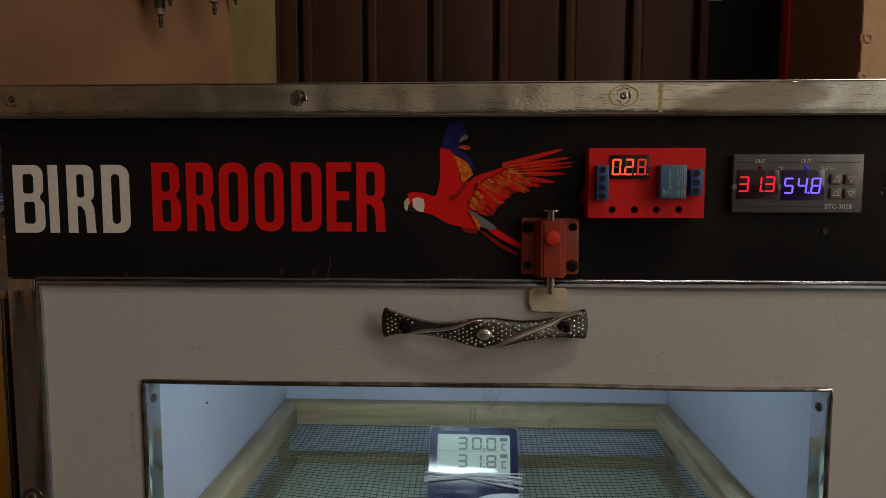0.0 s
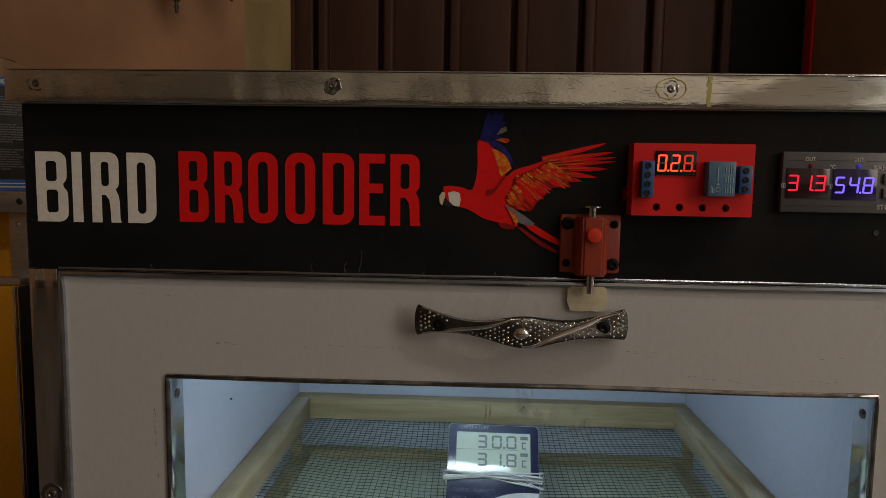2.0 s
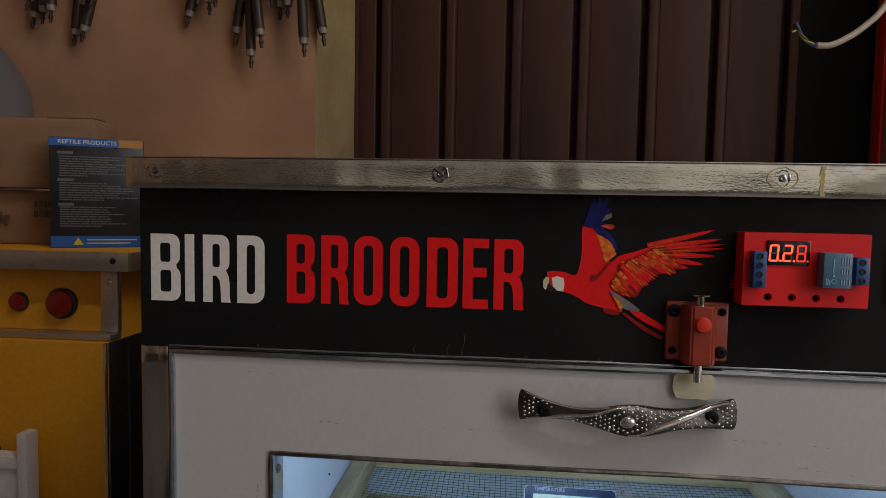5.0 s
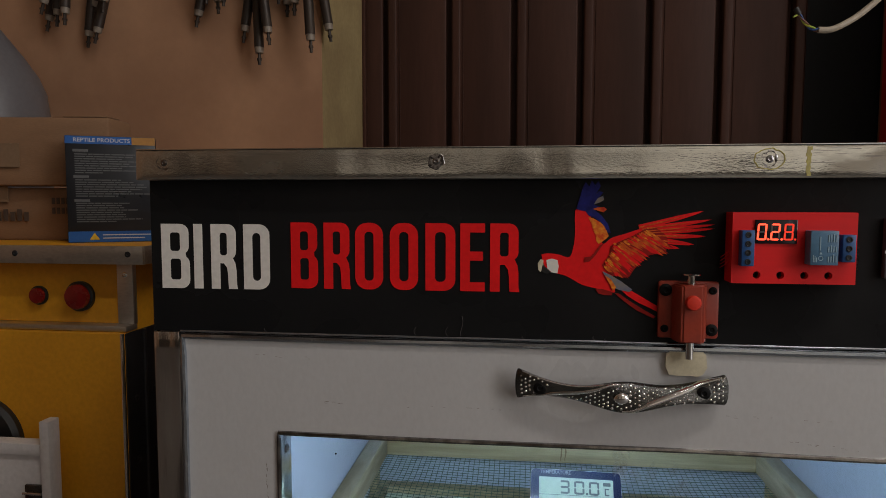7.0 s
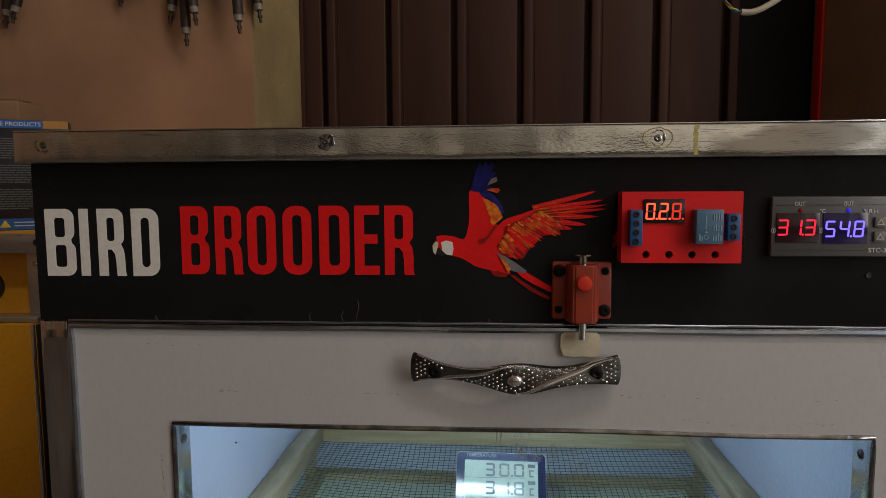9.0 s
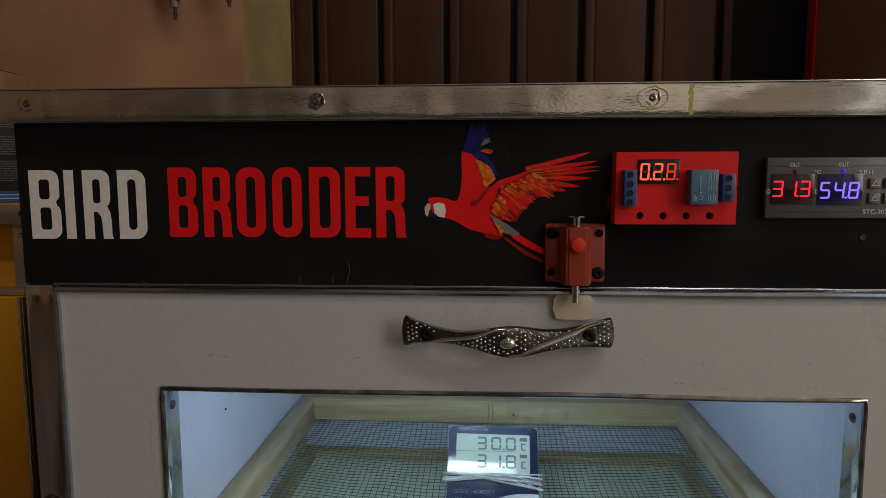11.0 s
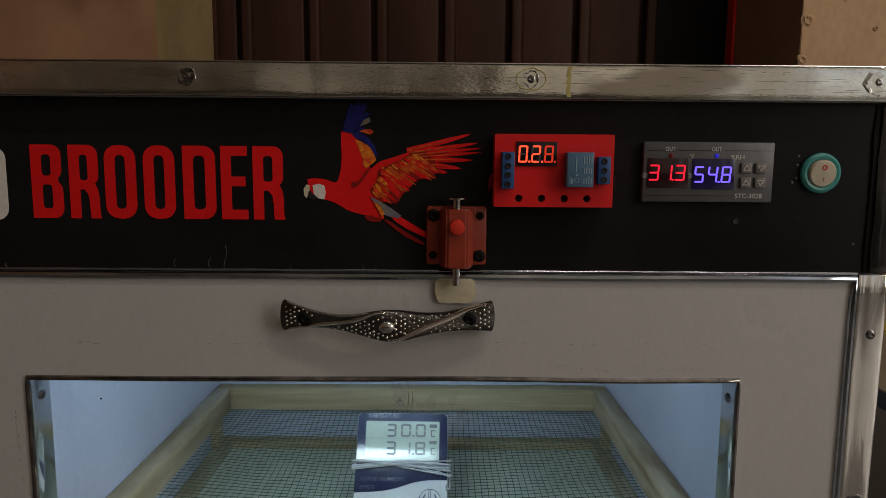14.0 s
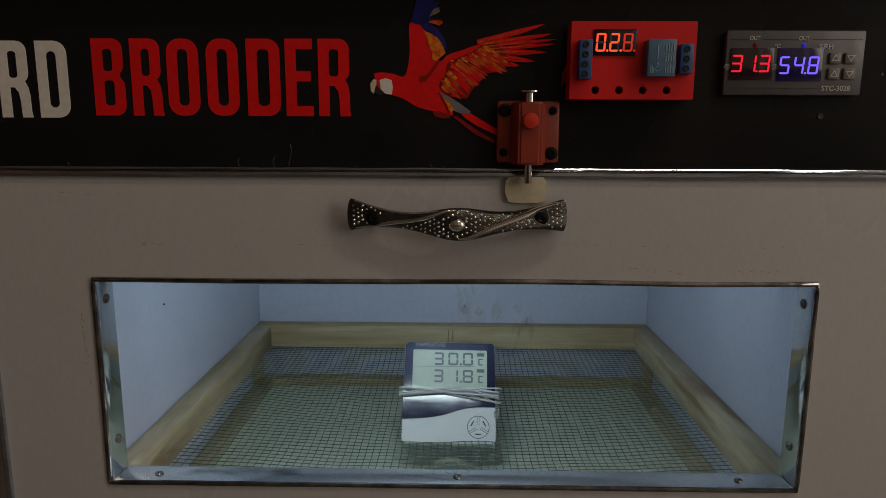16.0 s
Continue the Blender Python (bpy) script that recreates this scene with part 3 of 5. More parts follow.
# corner posts
for s in (-1, 1):
    bm = box(bmesh.new(), s * 0.2773, s * 0.2950, -0.0015, 0.0, 0.0, 0.3655, 0.0004)
    box(bm, s * 0.2936, s * 0.2950, 0.0002, 0.0212, 0.0, 0.3655, 0.0003)
    bmesh.ops.subdivide_edges(bm, edges=[e for e in bm.edges if abs(e.verts[0].co.z - e.verts[1].co.z) > 0.2], cuts=30)
    bmesh.ops.subdivide_edges(bm, edges=[e for e in bm.edges if abs(e.verts[0].co.x - e.verts[1].co.x) > 0.01], cuts=8)
    for v in bm.verts:
        v.co.y += 0.0004 * noise.noise((s * 7.3, s * 4.0, v.co.z * 11)) + 0.0005 * noise.noise((v.co.x * 170, s * 2.0, v.co.z * 5))
    post = part("corner_post", bm, STEEL_V, brooder, "polished steel corner angle")
    for z in (0.055, 0.223, 0.330) if s > 0 else (0.055, 0.223):
        part("screw", screw_head((s * 0.287, -0.0014, z), 0.0030, (0, -1, 0)), LINING, post)
        if z > 0.3:
            continue
        dent = lathe(bmesh.new(), [(0.0074, -0.0003), (0.0066, 0.0003), (0.0054, 0.0004), (0.0040, -0.0001)], Matrix.Translation((s * 0.287, -0.0014, z)) @ UP, 26)
        for v in dent.verts:
            v.co += Vector((noise.noise(v.co * 300), 0.2 * noise.noise(v.co * 400), noise.noise(v.co * 300 + Vector((3, 8, 1))))) * 0.0007
        part("dimple", dent, LINING, post, "dented ring round the screw")

# black control panel with a lightly crinkled skin
bm = box(bmesh.new(), -0.2955, 0.2955, 0.0, 0.0034, 0.3660, 0.4640)
bmesh.ops.subdivide_edges(bm, edges=[e for e in bm.edges if abs(e.verts[0].co.x - e.verts[1].co.x) > 0.3], cuts=90)
for v in bm.verts:
    if v.co.z < 0.37:
        v.co.z += 0.0007 * noise.noise((v.co.x * 45, 0.3, 9.0)) + 0.0003 * noise.noise((v.co.x * 190, 2.3, 9.0))
panel = part("control_panel", bm, BLACK, brooder, "black vinyl control panel")
for x, h in ((-0.1215, 0.006), (-0.1015, 0.007), (-0.0925, 0.014), (-0.219, 0.003), (-0.0545, 0.002), (-0.012, 0.003), (-0.005, 0.002)):
    pts = [(x + 0.0009 * math.sin(h * 300 + k), -0.0004, 0.3662 + h * k / 5) for k in range(6)]
    part("vinyl_crease", tube(bmesh.new(), pts, 0.00018, 5), UNLIT, panel)
bm = box(bmesh.new(), 0.2795, 0.2952, -0.0012, -0.0001, 0.3668, 0.4632, 0.0005)
bmesh.ops.subdivide_edges(bm, edges=[e for e in bm.edges if abs(e.verts[0].co.z - e.verts[1].co.z) > 0.05], cuts=20)
for v in bm.verts:
    v.co.y += 0.0008 * noise.noise((v.co.x * 90, 1, v.co.z * 40))
    v.co.x += 0.0010 * noise.noise((3.3, 1, v.co.z * 60))
part("vinyl_overlap", bm, BLACK, panel, "bubbled black vinyl flap")
bm = box(bmesh.new(), 0.2822, 0.2940, -0.0024, -0.0014, 0.3670, 0.4630, 0.0004)
bmesh.ops.subdivide_edges(bm, edges=[e for e in bm.edges if abs(e.verts[0].co.z - e.verts[1].co.z) > 0.03], cuts=24)
for v in bm.verts:
    v.co.y += 0.0005 * noise.noise((v.co.x * 60, 1.3, v.co.z * 40))
    v.co.x += 0.0009 * noise.noise((3.1, 0.7, v.co.z * 55)) if v.co.x < 0.288 else 0
part("wrapped_edge", bm, GLOSS_VINYL, panel, "glossy vinyl wrapped round the corner")


def stroke_letter(kind, w, h, t=0.0060, s=0.0056):
    """Tall condensed capitals as outlines with their counters."""
    r, q = 0.0052, 0.0026
    mid = h * 0.52
    if kind == "I":
        return [[(0, 0), (t, 0), (t, h), (0, h)]]
    if kind == "O":
        return [rounded(0, w, 0, h, 0.0075), rounded(t, w - t, s, h - s, min(q, (w - 2 * t) / 2.1))]
    if kind == "D":
        corner = rounded(-0.01, w, 0, h, 0.0068)
        right_top = [p for p in corner[:6]]
        right_bot = [p for p in corner[18:]]
        return [[(0, 0), *right_bot, *right_top, (0, h)], rounded(t, w - t, s, h - s, min(q, (w - 2 * t) / 2.1))]
    if kind == "E":
        return [[(0, 0), (w, 0), (w, s), (t, s), (t, mid - s / 2), (w * 0.92, mid - s / 2), (w * 0.92, mid + s / 2), (t, mid + s / 2), (t, h - s), (w, h - s), (w, h), (0, h)]]
    if kind == "B":
        up = rounded(-0.01, w * 0.98, mid + 0.0002, h, 0.0056)
        lo = rounded(-0.01, w, 0, mid - 0.0002, 0.0056)
        body = [(0, 0), *lo[18:], *lo[:4], (w * 0.86, mid), *up[20:], *up[:6], (0, h)]
        return [body, rounded(t, w * 0.98 - t, mid + s * 0.45, h - s, 0.0018), rounded(t, w - t, s, mid - s * 0.45, 0.0018)]
    if kind == "R":
        up = rounded(-0.01, w * 0.98, mid - 0.003, h, 0.0056)
        body = [(0, 0), (t, 0), (t, mid - 0.0052), (w * 0.50, mid - 0.0052), (w * 0.62, mid - 0.0080), (w * 0.655, mid - 0.0125), (w * 0.665, 0.003), (w * 0.68, 0), (w + 0.0004, 0), (w * 0.99, 0.003), (w * 0.985, mid - 0.0100), (w * 0.95, mid - 0.0055), (w * 0.87, mid - 0.0025), *up[20:], *up[:6], (0, h)]
        return [body, rounded(t, w * 0.98 - t, mid, h - s, 0.0018)]


Z0, LH = 0.3945, 0.0418
for ch, x, w in (("B", -0.2885, 0.0192), ("I", -0.2663, 0.0), ("R", -0.2546, 0.0172), ("D", -0.2327, 0.0174)):
    part("letter", stand_up(shape(stroke_letter(ch, w, LH)), x, -0.0003, Z0 - 0.0003), WHITE_INK, panel, "white vinyl letter " + ch)
for ch, x, w in (("B", -0.2012, 0.0176), ("R", -0.1798, 0.0170), ("O", -0.1595, 0.0178), ("O", -0.1374, 0.0178), ("D", -0.1150, 0.0186), ("E", -0.0934, 0.0152), ("R", -0.0751, 0.0176)):
    part("letter", stand_up(shape(stroke_letter(ch, w, LH)), x, -0.0003, Z0 + 0.001), RED_INK, panel, "red vinyl letter " + ch)

# printed emblem: plain flat shapes in red, yellow and blue
OX, OZ, K = -0.0462, 0.4127, 0.0001205


def at_print(pts):
    """From the print's own grid (x right, y down) to metres."""
    return [(OX + (x - 70) * K, OZ - (y - 450) * K) for x, y in pts]


def print_shape(name, pts, mat, lift):
    part(name, stand_up(shape([at_print(pts)], 0.0002), 0, -lift, 0), mat, emblem, smooth=None)


emblem = part("printed_emblem", stand_up(shape([at_print([(p.x, p.y) for p in spline([(88, 400, 0), (120, 394, 0), (175, 400, 0), (225, 412, 0), (245, 360, 0), (252, 290, 0), (250, 215, 0), (256, 172, 0), (300, 180, 0), (330, 215, 0), (362, 270, 0), (378, 320, 0), (392, 345, 0), (430, 315, 0), (500, 292, 0), (580, 268, 0), (600, 300, 0), (540, 380, 0), (460, 460, 0), (440, 520, 0), (450, 585, 0), (380, 572, 0), (290, 550, 0), (245, 525, 0), (205, 505, 0), (165, 495, 0), (120, 480, 0), (92, 430, 0)], 4)])], 0.0002), 0, -0.0002, 0),
              RED_INK, panel, "printed flat emblem of red, yellow and blue feather shapes")
print_shape("patch", [(112, 428), (140, 420), (168, 428), (174, 460), (168, 494), (140, 490), (118, 470)], WHITE_INK, 0.0004)
print_shape("patch", [(70, 445), (84, 424), (98, 428), (98, 455), (84, 490), (72, 476)], CREAM, 0.0004)
print_shape("patch", [(94, 455), (108, 462), (134, 486), (120, 497), (104, 494), (88, 484)], BLACK_PL, 0.0005)
print_shape("plume", [(256, 172), (272, 120), (285, 70), (300, 40), (318, 62), (330, 30), (345, 55), (362, 34), (372, 60), (350, 100), (365, 84), (386, 90), (352, 130), (340, 150), (370, 160), (345, 176), (380, 205), (410, 245), (425, 290), (412, 290), (380, 240), (340, 212), (318, 206), (300, 182), (280, 180)], BLUE_INK, 0.0004)
print_shape("plume", [(340, 150), (360, 118), (385, 108), (390, 128), (368, 140)], GREY_INK, 0.0006)
print_shape("plume", [(336, 172), (360, 164), (392, 163), (404, 174), (388, 188), (360, 180)], ORANGE_INK, 0.0006)
print_shape("plume", [(314, 212), (340, 218), (372, 236), (396, 258), (416, 306), (400, 322), (368, 345), (356, 330), (352, 300), (338, 270), (330, 240)], YELLOW_INK, 0.0004)
# long wing feathers, then a fan of shorter ones, then pale flecks along their roots
PR = random.Random(23)
for x0, y0, x1, y1, w in ((560, 262, 866, 180, 13), (575, 270, 902, 222, 12), (585, 280, 918, 246, 10), (590, 290, 916, 266, 10), (590, 300, 878, 303, 13), (585, 312, 824, 344, 14), (575, 326, 755, 364, 15), (560, 340, 700, 388, 16)):
    d = Vector((x1 - x0, y1 - y0)).normalized()
    n = Vector((-d.y, d.x)) * w
    a, b = Vector((x0, y0)), Vector((x1, y1))
    mid, tip = a.lerp(b, 0.62), a.lerp(b, 0.88)
    print_shape("feather", [tuple(a + n), tuple(mid + n), tuple(tip + n * 0.55), tuple(b), tuple(tip - n * 0.4), tuple(mid - n * 0.7), tuple(a - n)], RED_INK, 0.0003 + 0.00002 * (w % 3))
    print_shape("feather", [tuple(a + n * 0.3), tuple(a.lerp(b, 0.45) + n * 0.35), tuple(a.lerp(b, 0.74)), tuple(a.lerp(b, 0.45) - n * 0.1), tuple(a - n * 0.2)], ORANGE_INK, 0.0006)
print_shape("plume", [(425, 355), (470, 330), (530, 305), (590, 268), (640, 262), (690, 300), (700, 330), (690, 385), (640, 392), (600, 402), (570, 440), (540, 470), (520, 505), (485, 512), (450, 500), (410, 480), (385, 450), (400, 430), (420, 400)], DEEP_RED, 0.00045)
roots = [(590, 268), (540, 290), (490, 318), (445, 345), (420, 385), (400, 425), (392, 455)]
tips = [(720, 350), (690, 388), (625, 398), (568, 436), (532, 482), (505, 512), (440, 500)]


def along(line, t):
    t *= len(line) - 1
    k = min(int(t), len(line) - 2)
    return Vector(line[k]).lerp(Vector(line[k + 1]), t - k)


for row, (f0, f1, wide, inks) in enumerate(((0.30, 1.06, 8, (RED_INK, ORANGE_INK, DEEP_RED)), (0.05, 0.72, 6, (ORANGE_INK, RED_INK, ORANGE_INK)), (0.0, 0.40, 5, (YELLOW_INK, ORANGE_INK, RED_INK)))):
    for k in range(30):
        t = min(max((k + PR.uniform(0.1, 0.9)) / 30, 0), 1)
        a0, b0 = along(roots, t), along(tips, t)
        a, b = a0.lerp(b0, f0 + PR.uniform(-0.04, 0.08)), a0.lerp(b0, f1 + PR.uniform(-0.12, 0.05))
        d = (b - a).normalized()
        n = Vector((-d.y, d.x)) * wide * PR.uniform(0.6, 1.1)
        print_shape("feather", [tuple(a), tuple(a.lerp(b, 0.3) + n), tuple(a.lerp(b, 0.75) + n * 0.9), tuple(b), tuple(a.lerp(b, 0.75) - n * 0.9), tuple(a.lerp(b, 0.3) - n)], PR.choice(inks), 0.00055 + 0.0001 * row + 0.00001 * (k % 8))
for k in range(14):
    q = along(roots, PR.random()) + Vector((PR.gauss(8, 12), PR.gauss(6, 9)))
    r0 = PR.uniform(4, 9)
    print_shape("fleck", [(q.x + r0 * PR.uniform(0.7, 1.2) * math.cos(a), q.y + r0 * 0.6 * math.sin(a)) for a in [2 * math.pi * j / 7 for j in range(7)]], PR.choice((YELLOW_INK, YELLOW_INK, ORANGE_INK, RED_INK)), 0.00092 + 0.00001 * (k % 6))
print_shape("plume", [(388, 480), (430, 500), (480, 530), (535, 570), (520, 582), (470, 572), (440, 560), (410, 520)], GREY_INK, 0.0007)
print_shape("plume", [(400, 500), (430, 520), (456, 560), (440, 578), (425, 545)], YELLOW_INK, 0.0009)
print_shape("tail", [(480, 572), (530, 576), (580, 605), (640, 640), (690, 668), (680, 690), (620, 660), (560, 632), (510, 600)], RED_INK, 0.0005)
print_shape("tail", [(470, 590), (520, 625), (580, 662), (650, 702), (640, 712), (560, 675), (500, 632), (450, 590)], DEEP_RED, 0.0004)
print_shape("patch", [(356, 572), (385, 568), (440, 584), (436, 600), (400, 600), (370, 592)], DEEP_RED, 0.0005)

print_shape("accent", [(300, 412), (330, 408), (350, 385), (372, 352), (392, 342), (372, 372), (352, 402), (325, 432), (300, 438)], DEEP_RED, 0.0007)

# ---- door with its window ----
door_leaf = part("door", ring_frame(bmesh.new(), (-0.2752, 0.2752, 0.060, 0.3618), (-0.2112, 0.2112, 0.1715, 0.3018), -0.0015, 0.0180), DOOR_PAINT, brooder, "off-white painted door")
part("kick_panel", box(bmesh.new(), -0.2752, 0.2752, -0.0010, 0.0180, 0.0, 0.0575, 0.0008), DOOR_PAINT, brooder)


def bead(x0, x1, z0, z1, r, y, wob):
    pts = []
    for (a, b), (c, d) in zip(((x0, z0), (x1, z0), (x1, z1), (x0, z1)), ((x1, z0), (x1, z1), (x0, z1), (x0, z0))):
        for k in range(24):
            t = k / 24
            x, z = a + (c - a) * t, b + (d - b) * t
            pts.append((x + wob * noise.noise((x * 9, z * 9, 2)), y, z + wob * noise.noise((x * 11, z * 9, 5))))
    return tube(bmesh.new(), pts, r, 8, True)


part("edge_bead", bead(-0.2745, 0.2745, 0.0600, 0.3630, 0.0022, -0.0020, 0.0004), TRIM_BEAD, door_leaf, "bright chrome edge bead")
part("window_bead", bead(-0.2108, 0.2108, 0.1722, 0.3012, 0.0016, -0.0018, 0.0007), BEAD, door_leaf, "thin chrome window bead")
for s in (-1, 1):
    part("window_lining", box(bmesh.new(), s * 0.2098, s * 0.2110, -0.0010, 0.0178, 0.1730, 0.3008, 0.0003), STEEL_V, door_leaf, "steel window lining")
    for z in (0.196, 0.287):
        part("screw", screw_head((s * 0.2098, 0.009, z), 0.0030, (-s, 0, 0)), LINING, door_leaf)
part("window_lining", box(bmesh.new(), -0.2096, 0.2096, -0.0010, 0.0178, 0.1718, 0.1730, 0.0003), STEEL, door_leaf, "steel window lining")
part("window_lining", box(bmesh.new(), -0.2096, 0.2096, -0.0010, 0.0178, 0.3008, 0.3017, 0.0003), STEEL, door_leaf, "steel window lining")
for x in (-0.185, 0.004, 0.180):
    part("screw", screw_head((x, 0.008, 0.1730), 0.0026, (0, 0, 1)), LINING, door_leaf)
pane = part("window_pane", box(bmesh.new(), -0.222, 0.222, 0.0186, 0.0206, 0.160, 0.312), GLASS, door_leaf, "clear glass pane")
pane.visible_shadow = False
sucker = lathe(bmesh.new(), [(0.0105, 0.0), (0.0103, 0.001), (0.006, 0.0024), (0.0035, 0.0035), (0.0032, 0.006), (0.004, 0.0068)], Matrix.Translation((0.0, 0.0209, 0.1748)) @ Matrix.Diagonal((1.1, 0.5, 0.45, 1)) @ Matrix.Rotation(radians(-90), 4, "X"), 28)
part("suction_pad", sucker, SILICONE, door_leaf, "clear silicone suction pad")
part("glass_speck", lathe(bmesh.new(), [(0.0007, 0), (0.0006, 0.0002), (0.0002, 0.0003)], Matrix.Translation((-0.179, 0.0185, 0.281)) @ UP, 8), BLACK_PL, door_leaf, "dark speck on the glass")
# faint wiped smears on the glass
SMEAR = material("dried_smear", (0.92, 0.94, 0.95), (0.85, 0.87, 0.88), 1.0, scale=400, fine=900)
SMEAR.node_tree.nodes["Principled BSDF"].inputs["Alpha"].default_value = 0.06
for k in range(22):
    x, z = (random.gauss(0.012, 0.007), random.gauss(0.283, 0.004)) if k < 13 else (random.gauss(0.045, 0.004), random.gauss(0.274, 0.007))
    l, lean, w = random.uniform(0.006, 0.017), random.uniform(-0.45, 0.35), random.uniform(0.0008, 0.0030)
    one = [(x + lean * l * t + 0.0012 * noise.noise((k * 3.3, t * 3, 1)) + w * math.sin(math.pi * t), z + l * (t - 0.5)) for t in [0.05 + 0.9 * i / 9 for i in range(10)]]
    two = [(x + lean * l * t + 0.0012 * noise.noise((k * 3.3, t * 3, 1)) - w * math.sin(math.pi * t), z + l * (t - 0.5)) for t in [0.05 + 0.9 * i / 9 for i in range(10)]]
    part("glass_smear", stand_up(shape([one + two[::-1]], 0.00005), 0, 0.0183 - 0.00002 * (k % 9), 0), SMEAR, door_leaf, "", None)
# scuffs on the paint
for x0, z0, x1, z1, n in ((-0.2195, 0.280, -0.2185, 0.232, 16), (-0.190, 0.3225, -0.168, 0.3222, 7), (0.100, 0.3095, 0.140, 0.3060, 9), (0.155, 0.3075, 0.190, 0.3095, 8), (-0.150, 0.3215, -0.060, 0.3225, 9), (0.060, 0.3235, 0.200, 0.3225, 12), (-0.236, 0.352, -0.190, 0.3515, 6)):
    bm = bmesh.new()
    for k in range(n):
        t = random.random()
        x, z = x0 + (x1 - x0) * t + random.gauss(0, 0.0006), z0 + (z1 - z0) * t + random.gauss(0, 0.0006)
        l = random.uniform(0.0005, 0.0025)
        if abs(x1 - x0) > abs(z1 - z0):
            box(bm, x, x + l, -0.00165, -0.00150, z, z + 0.00022)
        else:
            box(bm, x, x + 0.00025, -0.00165, -0.00150, z, z + l)
    part("scuff", bm, SCUFF, door_leaf, "dark rubbed scuff marks")["kind"] = "stuff"

part("panel_edge_bead", tube(bmesh.new(), [(-0.2765 + 0.553 * k / 60, -0.0007 + 0.0003 * noise.noise((k * 0.35, 2, 0)), 0.3661 + 0.0003 * noise.noise((k * 0.3, 7, 0))) for k in range(61)], 0.0010, 8), TRIM_BEAD, brooder, "thin bright metal edging under the panel")

# twisted handle with studded panels
NS, HL, HX, HZ = 72, 0.0592, 0.0024, 0.3412


def handle_line(u):
    """Half height, rise and stand-off of the handle at u from -1 to 1."""
    half = 0.0041 + 0.0052 * math.exp(-(u / 0.36) ** 2) + 0.0050 * abs(u) ** 3.0
    rise = -0.0046 * max(math.cos(u * math.pi / 2), 0) ** 1.5
    out = -0.0075 - 0.0065 * max(math.cos(u * math.pi / 2), 0) ** 0.8
    return half, rise, out


def handle_face(u, v, lift=0.0):
    """A point of the front face, v from -1 (lower edge) to 1 (upper edge)."""
    half, rise, out = handle_line(u)
    lean = 0.55 * math.sin(u * math.pi)
    return (HX + u * HL, out - (0.0024 + lift) * (1 - v ** 4) ** 0.5 + half * v * math.sin(lean), HZ + rise + half * v * math.cos(lean * 0.5))


bm = bmesh.new()
rings = []
for i in range(NS + 1):
    u = -1 + 2 * i / NS
    half, rise, out = handle_line(u)
    ring = []
    for k in range(24):
        a = 2 * math.pi * k / 24
        v = math.cos(a)
        p = handle_face(u, v)
        ring.append(bm.verts.new((p[0] + 0.0022 * u * abs(u) ** 7 * abs(math.sin(a)), p[1] if math.sin(a) < 0 else 2 * (out + half * v * math.sin(0.55 * math.sin(u * math.pi))) - p[1], p[2])))
    rings.append(ring)
for p, q in zip(rings, rings[1:]):
    for k in range(24):
        bm.faces.new((p[k], p[(k + 1) % 24], q[(k + 1) % 24], q[k]))
bm.faces.new(rings[0])
bm.faces.new(rings[-1])
for x in (-0.0467, 0.0467):
    rod(bm, (HX + x, -0.0017, HZ - 0.0008), (HX + x, -0.010, HZ - 0.0012), 0.0030, 14)
handle = part("handle", bm, DARK_CHROME, door_leaf, "twisted black-nickel pull handle with studs", 60)


def band_at(u):
    """Where the plain twist band runs over the face."""
    t = abs(u)
    v = -1.02 + 1.95 * (min(t / 0.80, 1.0) ** 1.25)
    return v if u > 0 else -v


bm = bmesh.new()
for i in range(47):
    for j in range(-4, 5):
        u = -0.975 + 0.0425 * i + random.uniform(-0.005, 0.005)
        if abs(u) > 0.985:
            continue
        half = handle_line(u)[0]
        v = (j + 0.5 * (i % 2)) * 0.0027 / half + random.uniform(-0.05, 0.05)
        if abs(v) > 0.82 or (abs(v - band_at(u)) < 0.0023 / half and 0.02 < abs(u) < 0.94) or (-0.70 < u < -0.22 and v > band_at(u) - 0.2):
            continue
        if ((abs(u) - 0.79) * HL) ** 2 + ((v + 0.05) * half) ** 2 < 0.0044 ** 2 or (abs(u + 0.02) < 0.085 and abs(v) < 0.45):
            continue
        r = random.choice((0.00068, 0.00080, 0.00090)) * (0.8 if 0.2 < abs(u) < 0.7 else 1)
        bmesh.ops.create_icosphere(bm, subdivisions=2, radius=r, matrix=Matrix.Translation(handle_face(u, v)) @ Matrix.Diagonal((1, 0.8, 1, 1)))
studs = part("handle_studs", bm, STUD, door_leaf, "bright hammered studs", 80)
studs["kind"] = "stuff"
bm = bmesh.new()
bmesh.ops.create_icosphere(bm, subdivisions=3, radius=0.0036, matrix=Matrix.Translation(handle_face(0.0, -0.02)) @ Matrix.Diagonal((1.3, 0.75, 1, 1)))
part("handle_boss", bm, CHROME, door_leaf, "raised polished boss")
for x in (-0.0467, 0.0467):
    p = handle_face(x / HL, -0.05)
    part("handle_screw", screw_head((p[0], p[1] + 0.0004, p[2]), 0.0040, (0, -1, 0), 0.0014), SCREW_GAP_BLACK, door_leaf, "black cross-head screw")


